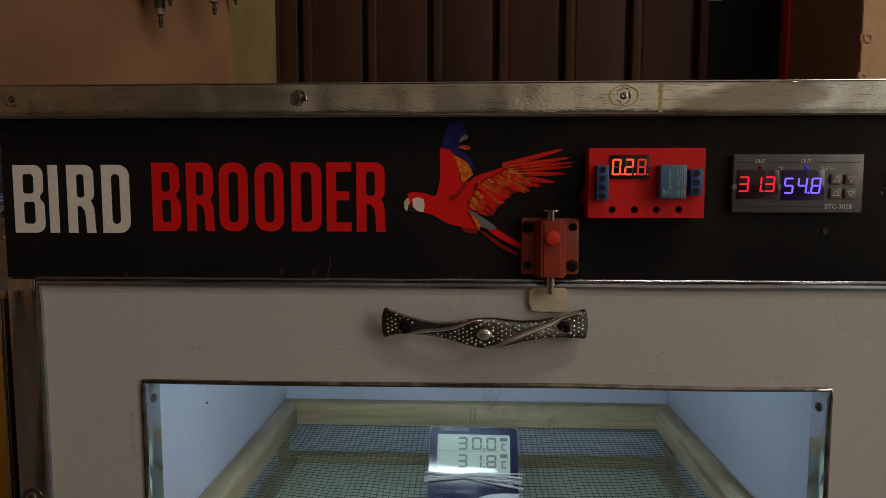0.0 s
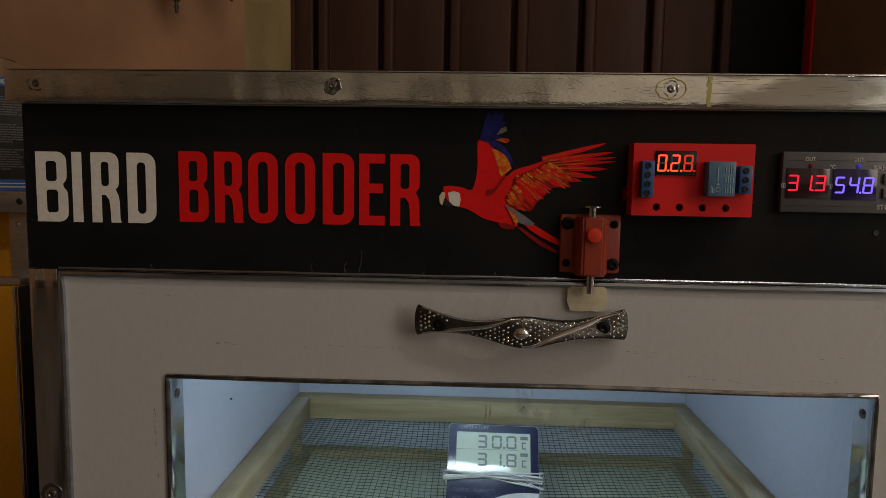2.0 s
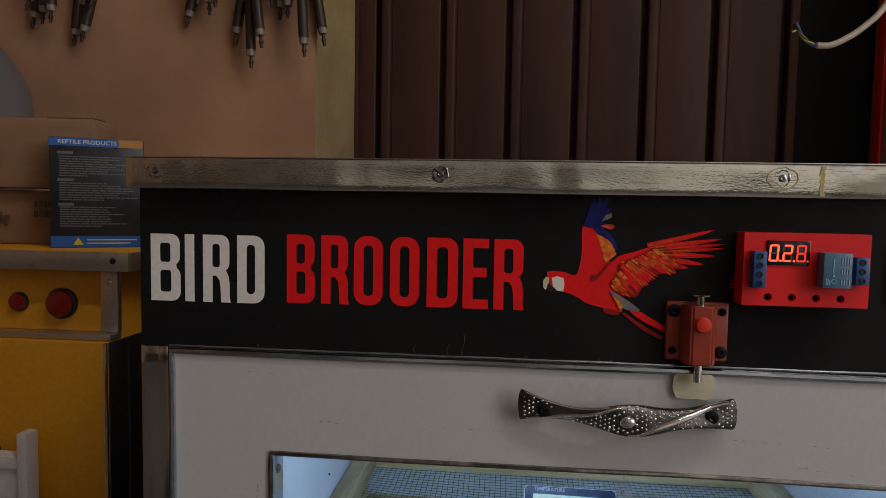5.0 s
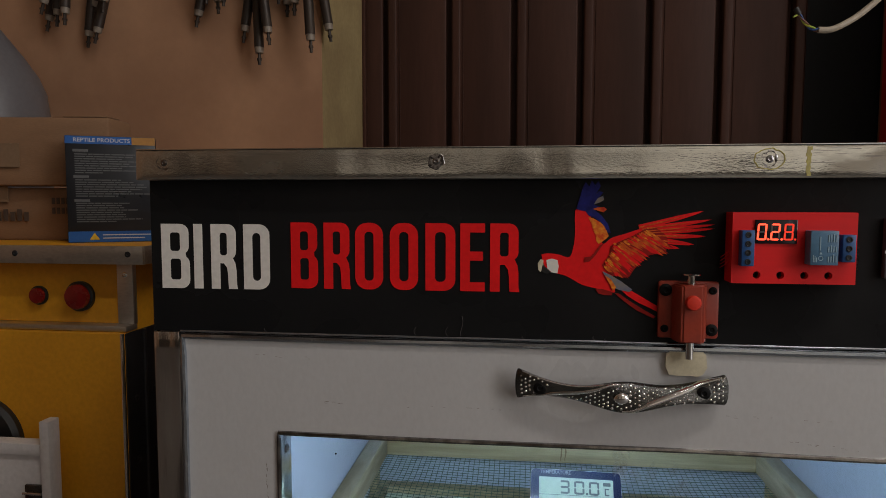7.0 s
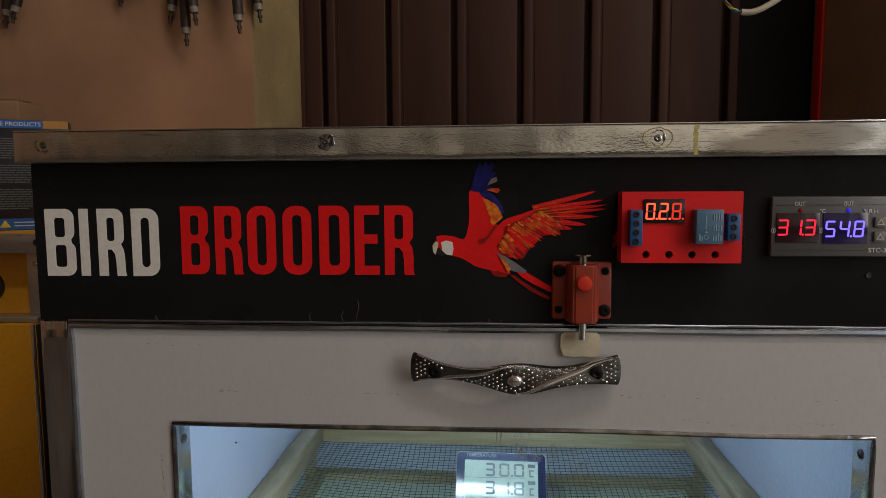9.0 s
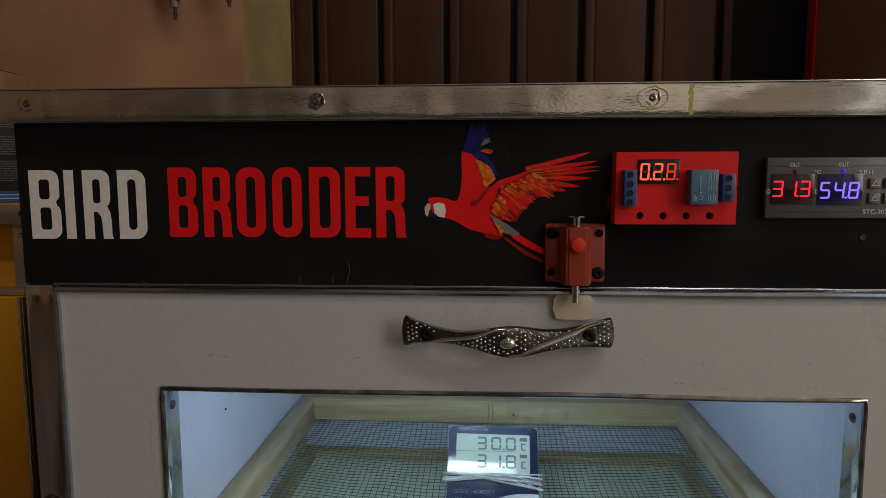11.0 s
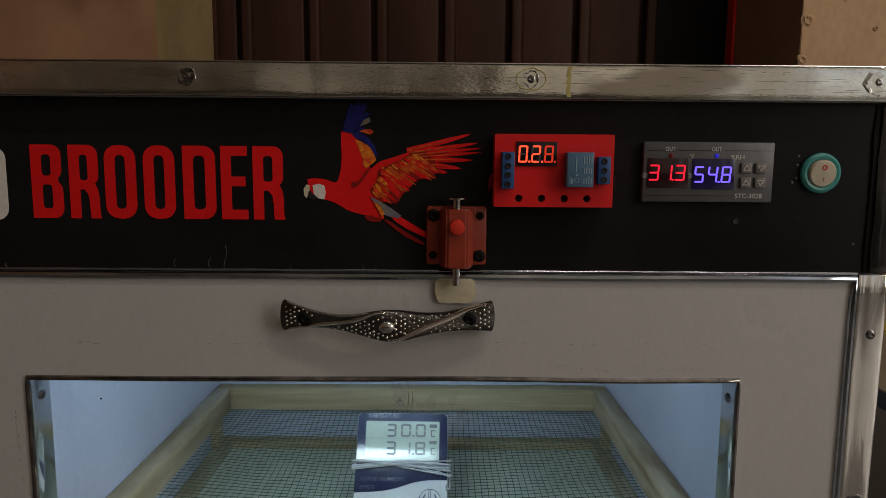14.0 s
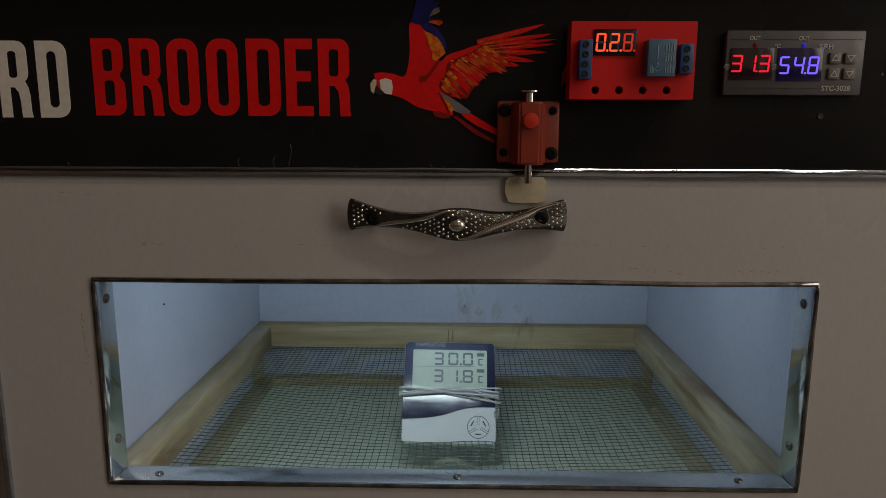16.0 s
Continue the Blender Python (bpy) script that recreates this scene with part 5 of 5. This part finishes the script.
for k in range(11):
    pa, pb = random.uniform(300, 360), random.uniform(298, 372)
    (ax, ay), (bx, by) = face(80, pa), face(596, pb)
    mx, my = face(random.uniform(250, 420), random.uniform(295, 345))
    h = 0.0018 + 0.00045 * k
    pts = spline([(ax, ay, -0.010), (ax - 0.001, ay, -0.002), (ax + 0.005, ay + 0.0004, h), (mx, my, h), (bx - 0.005, by, h), (bx + 0.001, by, -0.002), (bx, by, -0.010)], 6)
    tpart("probe_lead", tube(bmesh.new(), pts, 0.0008, 7), CORD, "pale grey probe lead")
pts = spline([(TW + 0.001, face(0, 375)[1], -0.006), (TW + 0.003, face(0, 400)[1], 0.0), (TW + 0.002, face(0, 440)[1], 0.001), (TW - 0.001, face(0, 420)[1], 0.001), (TW + 0.0005, face(0, 500)[1], -0.003)], 6)
tpart("lead_tail", tube(bmesh.new(), pts, 0.0007, 7), CORD)
bm = bmesh.new()
box(bm, 0.030, 0.058, 0.0005, 0.060, -0.021, -0.0165, 0.001)
tpart("stand", bm, THERMO_W, "fold-out stand")

# ---- yellow incubator cabinet beside it ----
inc = thing("yellow_incubator", "yellow laminate incubator cabinet with steel trim and red pilot lamps", "incubator", (-0.64, 0.35, 0.06))
part("body", box(bmesh.new(), -0.860, -0.4480, 0.222, 0.500, 0.076, 0.388, 0.001), YELLOW, inc)
part("control_front", box(bmesh.new(), -0.860, -0.4640, 0.2160, 0.2218, 0.3260, 0.3880, 0.0008), YELLOW, inc)
part("front_door", box(bmesh.new(), -0.860, -0.4500, 0.1960, 0.2215, 0.0780, 0.3195, 0.001), YELLOW, inc)
part("trim", box(bmesh.new(), -0.862, -0.4470, 0.2020, 0.2215, 0.3200, 0.3258, 0.001), DULL_STEEL, inc)
post = part("trim", box(bmesh.new(), -0.4638, -0.4465, 0.2145, 0.2215, 0.3260, 0.3880, 0.0008), DULL_STEEL, inc, "steel corner strip")
part("screw", screw_head((-0.4550, 0.2145, 0.376), 0.0028, (0, -1, 0)), STEEL, post)
part("door_edge", box(bmesh.new(), -0.4498, -0.4472, 0.1952, 0.1985, 0.0780, 0.3192, 0.0004), CHROME, inc, "thin chrome door edge")
part("door_side", box(bmesh.new(), -0.4498, -0.4476, 0.1988, 0.2212, 0.0780, 0.3192, 0.0003), YELLOW, inc)
part("top_board", box(bmesh.new(), -0.866, -0.4240, 0.1975, 0.505, 0.3882, 0.4058, 0.001), YELLOW, inc)
bm = box(bmesh.new(), -0.868, -0.4225, 0.1945, 0.1972, 0.3885, 0.4066, 0.0006)
box(bm, -0.4237, -0.4222, 0.1975, 0.505, 0.3885, 0.4066, 0.0005)
lip = part("top_trim", bm, DULL_STEEL, inc, "steel edge strip on the top")
for x in (-0.438, -0.5585):
    part("screw", screw_head((x, 0.1945, 0.3985), 0.0030, (0, -1, 0)), DARK_STEEL, lip)
hinge = part("hinge_plate", box(bmesh.new(), -0.4474, -0.4462, 0.1995, 0.2600, 0.0780, 0.3190, 0.0004), DARK_STEEL, inc, "blackened long hinge plate")
part("hinge_knuckle", rod(bmesh.new(), (-0.4455, 0.2300, 0.0790), (-0.4455, 0.2300, 0.3185), 0.0022, 12), DARK_STEEL, hinge)
for z in (0.12, 0.185, 0.25):
    for y in (0.2145, 0.2465):
        part("screw", screw_head((-0.4461, y, z), 0.0036, (1, 0, 0)), BLACK_PL, hinge)
for x, r, d in ((-0.5040, 0.0128, 0.009), (-0.5505, 0.0082, 0.005)):
    lens = lathe(bmesh.new(), [(r, 0), (r, d * 0.75), (r * 0.93, d * 0.95), (r * 0.5, d * 1.05)], Matrix.Translation((x, 0.2145, 0.3535)) @ UP, 32)
    bez = part("pilot_lamp", lathe(bmesh.new(), [(r * 1.20, 0), (r * 1.20, d * 0.45), (r * 1.08, d * 0.55), (r * 1.02, d * 0.55)], Matrix.Translation((x, 0.2158, 0.3535)) @ UP, 32), BLACK_PL, inc, "black-rimmed pilot lamp")
    part("lens", lens, LAMP_RED, bez, "dark red lens, unlit")
part("vent_cover", lathe(bmesh.new(), [(0.048, 0), (0.048, 0.006), (0.044, 0.010), (0.030, 0.011), (0.012, 0.008)], Matrix.Translation((-0.606, 0.1958, 0.204)) @ UP, 48), BLACK_PL, inc, "round black vent cover")
for x in (-0.83, -0.46):
    for y in (0.24, 0.47):
        part("foot", rod(bmesh.new(), (x, y, 0.0), (x, y, 0.0762), 0.012, 16), BLACK_PL, inc)

# ---- things on the yellow cabinet ----
BM_ = pose(-0.5340, 0.2400, 0.4060, 0, 0, 29)
carton = thing("product_carton", "small black and blue printed carton standing upright", "box", m=BM_)


def cpart(owner, name, bm, mat, label="", smooth=35):
    ob = mesh_object(name, bm, mat, smooth)
    ob.parent = owner
    return tagged(ob, label)


CW, CH = 0.0870, 0.1135
cpart(carton, "carton_body", box(bmesh.new(), 0, CW, 0.0, 0.034, 0, CH, 0.0006), BOX_BLACK)
for z0, z1 in ((0.0005, 0.0120), (0.1050, 0.1130)):
    cpart(carton, "side_band", box(bmesh.new(), -0.0003, -0.0001, 0.0005, 0.0335, z0, z1), BOX_BLUE, "blue printed band")
cpart(carton, "band", box(bmesh.new(), 0.0003, CW - 0.0003, -0.0004, -0.0001, 0.0005, 0.0120), BOX_BLUE, "blue printed band")
cpart(carton, "band", box(bmesh.new(), 0.0003, CW * 0.73, -0.0004, -0.0001, 0.1050, 0.1130), BOX_BLUE, "blue printed band")
cpart(carton, "band", box(bmesh.new(), CW * 0.73 + 0.0002, CW - 0.0003, -0.0004, -0.0001, 0.1050, 0.1130), BOX_ORANGE, "orange printed band")
cpart(carton, "heading", stand_up(words("REPTILE PRODUCTS", 0.008, 0.062, 0.1070, 0.1112, bold=0.012), 0, -0.0006, 0), LEGEND, "white heading REPTILE PRODUCTS", None)
bm = bmesh.new()
z = 0.0935
for block in (9, 8, 9):
    for k in range(block):
        x = 0.0085
        end = random.uniform(0.052, 0.081) if k < block - 1 else random.uniform(0.03, 0.05)
        while x < end:
            l = min(random.uniform(0.004, 0.013), end - x)
            box(bm, x, x + l, -0.00035, -0.0001, z, z + 0.0011)
            x += l + 0.0009
        z -= 0.00245
    z -= 0.0052
cpart(carton, "fine_print", bm, BOX_GREY, "fine grey printed bars", None)["kind"] = "stuff"
for zz in (0.0965, 0.0688, 0.0435):
    cpart(carton, "heading_tab", box(bmesh.new(), 0.0070, 0.0215, -0.0004, -0.0001, zz, zz + 0.0028), BOX_GREY, "", None)
cpart(carton, "warning_mark", stand_up(shape([[(0.020, 0.0030), (0.030, 0.0030), (0.025, 0.0105)]], 0.0002), 0, -0.0006, 0), WARN, "yellow warning triangle", None)
bm = bmesh.new()
for k in range(2):
    box(bm, 0.033, 0.080 - 0.006 * k, -0.0006, -0.0004, 0.0075 - 0.0035 * k, 0.0086 - 0.0035 * k)
cpart(carton, "small_print", bm, LEGEND, "", None)

def big_carton(name, label, x0, y0, z0, w, d, h, turn, tape_z):
    own = thing(name, label, "box", m=pose(x0, y0, z0, 0, 0, turn), group="stacked cartons")
    bm = box(bmesh.new(), -w, 0, 0, d, 0, h, 0.002)
    bmesh.ops.subdivide_edges(bm, edges=bm.edges[:], cuts=3)
    for v in bm.verts:
        v.co += Vector((noise.noise(v.co * 12), noise.noise(v.co * 12 + Vector((5, 0, 0))), 0)) * 0.0018
    cpart(own, "carton_body", bm, CARTON)
    cpart(own, "tape", box(bmesh.new(), -w * 0.98, -w * 0.30, -0.0036, -0.0030, tape_z, tape_z + 0.026), TAPE, "strip of packing tape")
    return own


low = big_carton("cardboard_box", "closed brown cardboard box with faded print", -0.5420, 0.285, 0.4060, 0.30, 0.050, 0.0590, 4, 0.043)
top_c = big_carton("cardboard_box", "closed brown cardboard box, taped, lying on another", -0.5120, 0.282, 0.4675, 0.32, 0.055, 0.0750, 9, 0.020)
cpart(top_c, "flap", box(bmesh.new(), -0.050, -0.001, 0.001, 0.03, 0.0752, 0.0768, 0.0005), CARTON, "lifted torn flap")
bm = bmesh.new()
for k in range(5):
    box(bm, -0.105 + k * 0.008, -0.100 + k * 0.008, -0.0034, -0.0028, 0.022, 0.022 + (0.013 if k % 2 else 0.010))
for r_ in range(2):
    for k in range(6):
        box(bm, -0.040 + k * 0.0055, -0.0365 + k * 0.0055, -0.0034, -0.0028, 0.030 + r_ * 0.011, 0.037 + r_ * 0.011)
cpart(low, "faded_print", bm, PRINT_DARK, "faded black printed bars", None)["kind"] = "stuff"

JX, JY, JZ = -0.782, 0.415, 0.4062
jar = thing("plastic_bottle", "large milky white plastic bottle with a bright label", "bottle", (JX, JY, JZ))
part("bottle_body", lathe(bmesh.new(), [(0.070, 0), (0.078, 0.004), (0.0785, 0.160), (0.075, 0.192), (0.066, 0.215), (0.050, 0.240), (0.034, 0.262), (0.022, 0.278), (0.020, 0.284)], Matrix.Translation((JX, JY, JZ)), 40), JAR, jar)
bm = bmesh.new()
for k in range(5):
    a = radians(-68 + k * 5)
    x, y = JX + 0.0795 * math.cos(a), JY + 0.0795 * math.sin(a)
    box(bm, x - 0.004, x + 0.004, y - 0.0008, y + 0.001, 0.625 - 0.006 * k, 0.655 - 0.004 * k)
part("label_patch", bm, ORANGE_INK, jar, "orange and red label shapes")
part("bottle_cap", rod(bmesh.new(), (JX, JY, 0.6904), (JX, JY, 0.712), 0.023, 24), THERMO_W, jar)

# ---- loose white door panel leaning in front of it ----
leaf = thing("loose_door_panel", "white framed door panel with smoked pane, leaning on the yellow cabinet", "panel", (-0.62, 0.165, 0.0))
part("edge_strip", box(bmesh.new(), -0.5085, -0.4985, 0.1540, 0.1700, 0.0, 0.2425, 0.0015), WHITE_BOARD, leaf, "white upright edge strip")
part("top_rail", box(bmesh.new(), -0.760, -0.5095, 0.1600, 0.1720, 0.1360, 0.2180, 0.0012), WHITE_BOARD, leaf)
part("cap_strip", box(bmesh.new(), -0.760, -0.5095, 0.1560, 0.1720, 0.2082, 0.2195, 0.0012), WHITE_BOARD, leaf)
part("pane", box(bmesh.new(), -0.760, -0.5095, 0.1630, 0.1690, 0.020, 0.1358), SMOKE_PANE, leaf, "dark smoked pane")
part("bottom_rail", box(bmesh.new(), -0.760, -0.5095, 0.1600, 0.1720, 0.0, 0.0198, 0.0012), WHITE_BOARD, leaf)
clip = part("clip", box(bmesh.new(), -0.5280, -0.5100, 0.1565, 0.1598, 0.1640, 0.1790, 0.0008), DARK_CHROME, leaf, "small bent metal clip")
part("clip_tongue", rod(bmesh.new(), (-0.5290, 0.1555, 0.1710), (-0.5100, 0.1555, 0.1710), 0.0014, 10), CHROME, clip)

# ---- pots on the floor under the cabinet ----
P = (-0.4890, 0.262, 0)
pot = thing("clay_pot", "round tan glazed clay pot on the floor", "pot", P)
part("bowl", lathe(bmesh.new(), [(0.022, 0), (0.033, 0.008), (0.041, 0.022), (0.042, 0.034), (0.038, 0.044), (0.036, 0.052), (0.030, 0.052), (0.030, 0.040)], Matrix.Translation(P), 40), POT, pot)
P = (-0.5530, 0.252, 0)
coil = thing("porcelain_insulator", "grey-white ribbed porcelain lamp holder on the floor", "lamp holder", P)
prof = [(0.016, 0)]
for k in range(5):
    prof += [(0.0205, 0.004 + 0.012 * k), (0.0215, 0.008 + 0.012 * k), (0.0175, 0.0135 + 0.012 * k)]
part("ribbed_body", lathe(bmesh.new(), prof + [(0.012, 0.064)], Matrix.Translation(P), 36), PORCELAIN, coil)

# ---- beige cabinet on the other side ----
cab = thing("beige_cabinet", "low beige cabinet with slate edging and a yellow sticker on top", "cabinet", (0.7, 0.2, 0))
part("body", box(bmesh.new(), 0.434, 1.05, -0.05, 0.508, 0.0, 0.2135, 0.001), BEIGE, cab)
part("top_sheet", box(bmesh.new(), 0.4305, 1.055, -0.054, 0.510, 0.2290, 0.2310, 0.0005), BEIGE, cab)
part("edging", box(bmesh.new(), 0.4300, 1.055, -0.0545, 0.510, 0.2137, 0.2288, 0.0008), BLUE_TRIM, cab, "slate blue edging")
sticker = part("sticker", box(bmesh.new(), 0.520, 0.607, 0.385, 0.440, 0.2311, 0.2315), STICKER, cab, "yellow sticker")
bm = bmesh.new()
for k in range(3):
    box(bm, 0.545 + 0.014 * k, 0.549 + 0.014 * k, 0.408, 0.430, 0.2316, 0.2318)
box(bm, 0.540, 0.592, 0.394, 0.399, 0.2316, 0.2318)
part("print_mark", bm, PRINT_DARK, sticker, "", None)["kind"] = "stuff"
for x, y in ((0.455, 0.148), (0.672, 0.485), (0.455, 0.40)):
    part("screw", screw_head((x, y, 0.2310), 0.0048, (0, 0, 1), 0.0022), BLACK_PL, cab)
part("stud", screw_head((0.4339, 0.215, 0.178), 0.005, (-1, 0, 0), 0.002), STEEL, cab)

# ---- heater elements hanging on the wall ----
def element(x, z, dx, length, y, group):
    """One blackened tube heater hanging down to its terminal at (x, z)."""
    own = thing("heating_element", "blackened tubular heating element hanging on the wall", "heating element", (x, y, z), group)
    d = Vector((dx, 0, 1)).normalized()
    tip = Vector((x, y, z))
    a, b, c = tip + d * 0.016, tip + d * 0.024, tip + d * length
    part("terminal", rod(rod(bmesh.new(), tip, a, 0.0022, 10), tip + d * 0.006, tip + d * 0.009, 0.0034, 8), ELEMENT, own)
    part("bead", rod(bmesh.new(), a, b, 0.0056, 14, 0.0062), CERAMIC, own, "white ceramic bead")
    pts = [b, b + d * 0.05, c, c + Vector((dx * 0.01, 0.004, 0.012)), Vector((c.x + dx * 0.02, WY + 0.004, c.z + 0.020))]
    part("tube", tube(bmesh.new(), pts, 0.0068, 12), ELEMENT, own)


for i, (x, z, dx) in enumerate(((-0.764, 0.699, 0.25), (-0.738, 0.702, 0.10), (-0.716, 0.700, 0.06), (-0.700, 0.674, 0.14), (-0.680, 0.676, 0.28), (-0.752, 0.716, 0.30),
                                (-0.532, 0.698, 0.22), (-0.492, 0.712, -0.02), (-0.478, 0.718, 0.04), (-0.462, 0.674, 0.16), (-0.433, 0.640, -0.02), (-0.413, 0.664, -0.12), (-0.397, 0.708, 0.05),
                                (-0.382, 0.706, 0.04), (-0.354, 0.652, -0.05), (-0.334, 0.672, -0.16), (-0.404, 0.722, 0.0), (-0.657, 0.715, 0.15), (-0.447, 0.716, 0.08), (-0.424, 0.724, 0.10), (-0.503, 0.722, 0.12), (-0.690, 0.716, 0.22), (-0.726, 0.722, 0.18), (-0.346, 0.725, -0.10))):
    element(x + 0.0095, z, dx, 0.20 + 0.03 * (i % 3), WY - 0.0085 - 0.013 * (i % 3), "elements on the wall")
for x, z, dx in ((0.593, 0.695, 0.20), (0.616, 0.674, 0.02), (0.687, 0.681, 0.03), (0.586, 0.735, 0.25)):
    element(x, z, dx, 0.22, WY - 0.0085, "elements on the wall")

# pocks and wall plugs on the bare plaster
for x, z, r in ((0.518, 0.622, 0.007), (0.514, 0.571, 0.006), (0.632, 0.608, 0.0055), (0.608, 0.612, 0.003), (0.565, 0.650, 0.003)):
    bm = lathe(bmesh.new(), [(r * 1.3, 0), (r, 0.0012), (r * 0.75, 0.0026), (r * 0.5, 0.0022), (r * 0.3, 0.0006)], Matrix.Translation((x, WY + 0.0005, z)) @ UP, 18)
    for v in bm.verts:
        v.co += Vector((noise.noise(v.co * 400), 0, noise.noise(v.co * 400 + Vector((3, 1, 2))))) * r * 0.4
    structure("wall_pock", bm, PLASTER_R, "crumbled plaster pock")
bm = bmesh.new()
for k in range(20):
    x, z = 0.57 + random.uniform(0, 0.17), random.uniform(0.27, 0.50)
    l, a = random.uniform(0.04, 0.12), random.uniform(0.35, 0.85)
    up, down = [], []
    for j in range(15):
        t = j / 14
        px, pz = x + l * t * math.cos(a), z + l * t * math.sin(a) + 0.0025 * noise.noise((k * 3.1, t * 3, 0))
        w = 0.0038 * math.sin(math.pi * min(max(t, 0.04), 0.96)) * (0.6 + 0.8 * abs(noise.noise((k * 5.7, t * 9, 3))))
        up.append((px, pz + w))
        down.append((px, pz - w))
    merge(bm, stand_up(shape([up + down[::-1]], 0.0006), 0, WY - 0.0002 - 0.00007 * k, 0))
structure("wall_scratches", bm, material("rust_scratch", (0.36, 0.185, 0.105), (0.24, 0.11, 0.06), 0.9, scale=140, spots=(0.50, 0.32, 0.19), spot_scale=300, spot_at=0.60), "rusty slanting scratch marks on the plaster")

# ---- cable hanging across the opening ----
cable = thing("electric_cable", "beige electric cable with stripped coloured cores", "cable", (0.261, 0.375, 0.637))
pts = spline([(0.261, 0.375, 0.6370), (0.275, 0.375, 0.6372), (0.292, 0.375, 0.6450), (0.309, 0.376, 0.6570), (0.328, 0.378, 0.6760), (0.350, 0.390, 0.712), (0.380, 0.420, 0.80), (0.430, 0.470, 0.92), (0.520, 0.513, 1.02)], 8)
part("sheath", tube(bmesh.new(), pts, 0.0034, 12), CABLE, cable)
for k, mat in enumerate((WIRE_Y, WIRE_B, WIRE_N)):
    ph = k * 2.1
    pts = [(0.261 - 0.020 * t, 0.375 + 0.0016 * math.cos(ph + 7 * t), 0.637 + 0.017 * t * t + 0.0016 * math.sin(ph + 7 * t)) for t in [j / 12 for j in range(13)]]
    if k == 0:
        pts += [(0.238, 0.374, 0.653), (0.234, 0.373, 0.651)]
    part("core", tube(bmesh.new(), pts, 0.0010, 7), mat, cable)
part("tape_wrap", rod(bmesh.new(), (0.241, 0.375, 0.654), (0.237, 0.375, 0.661), 0.0030, 12), BLACK_PL, cable, "black insulating tape")
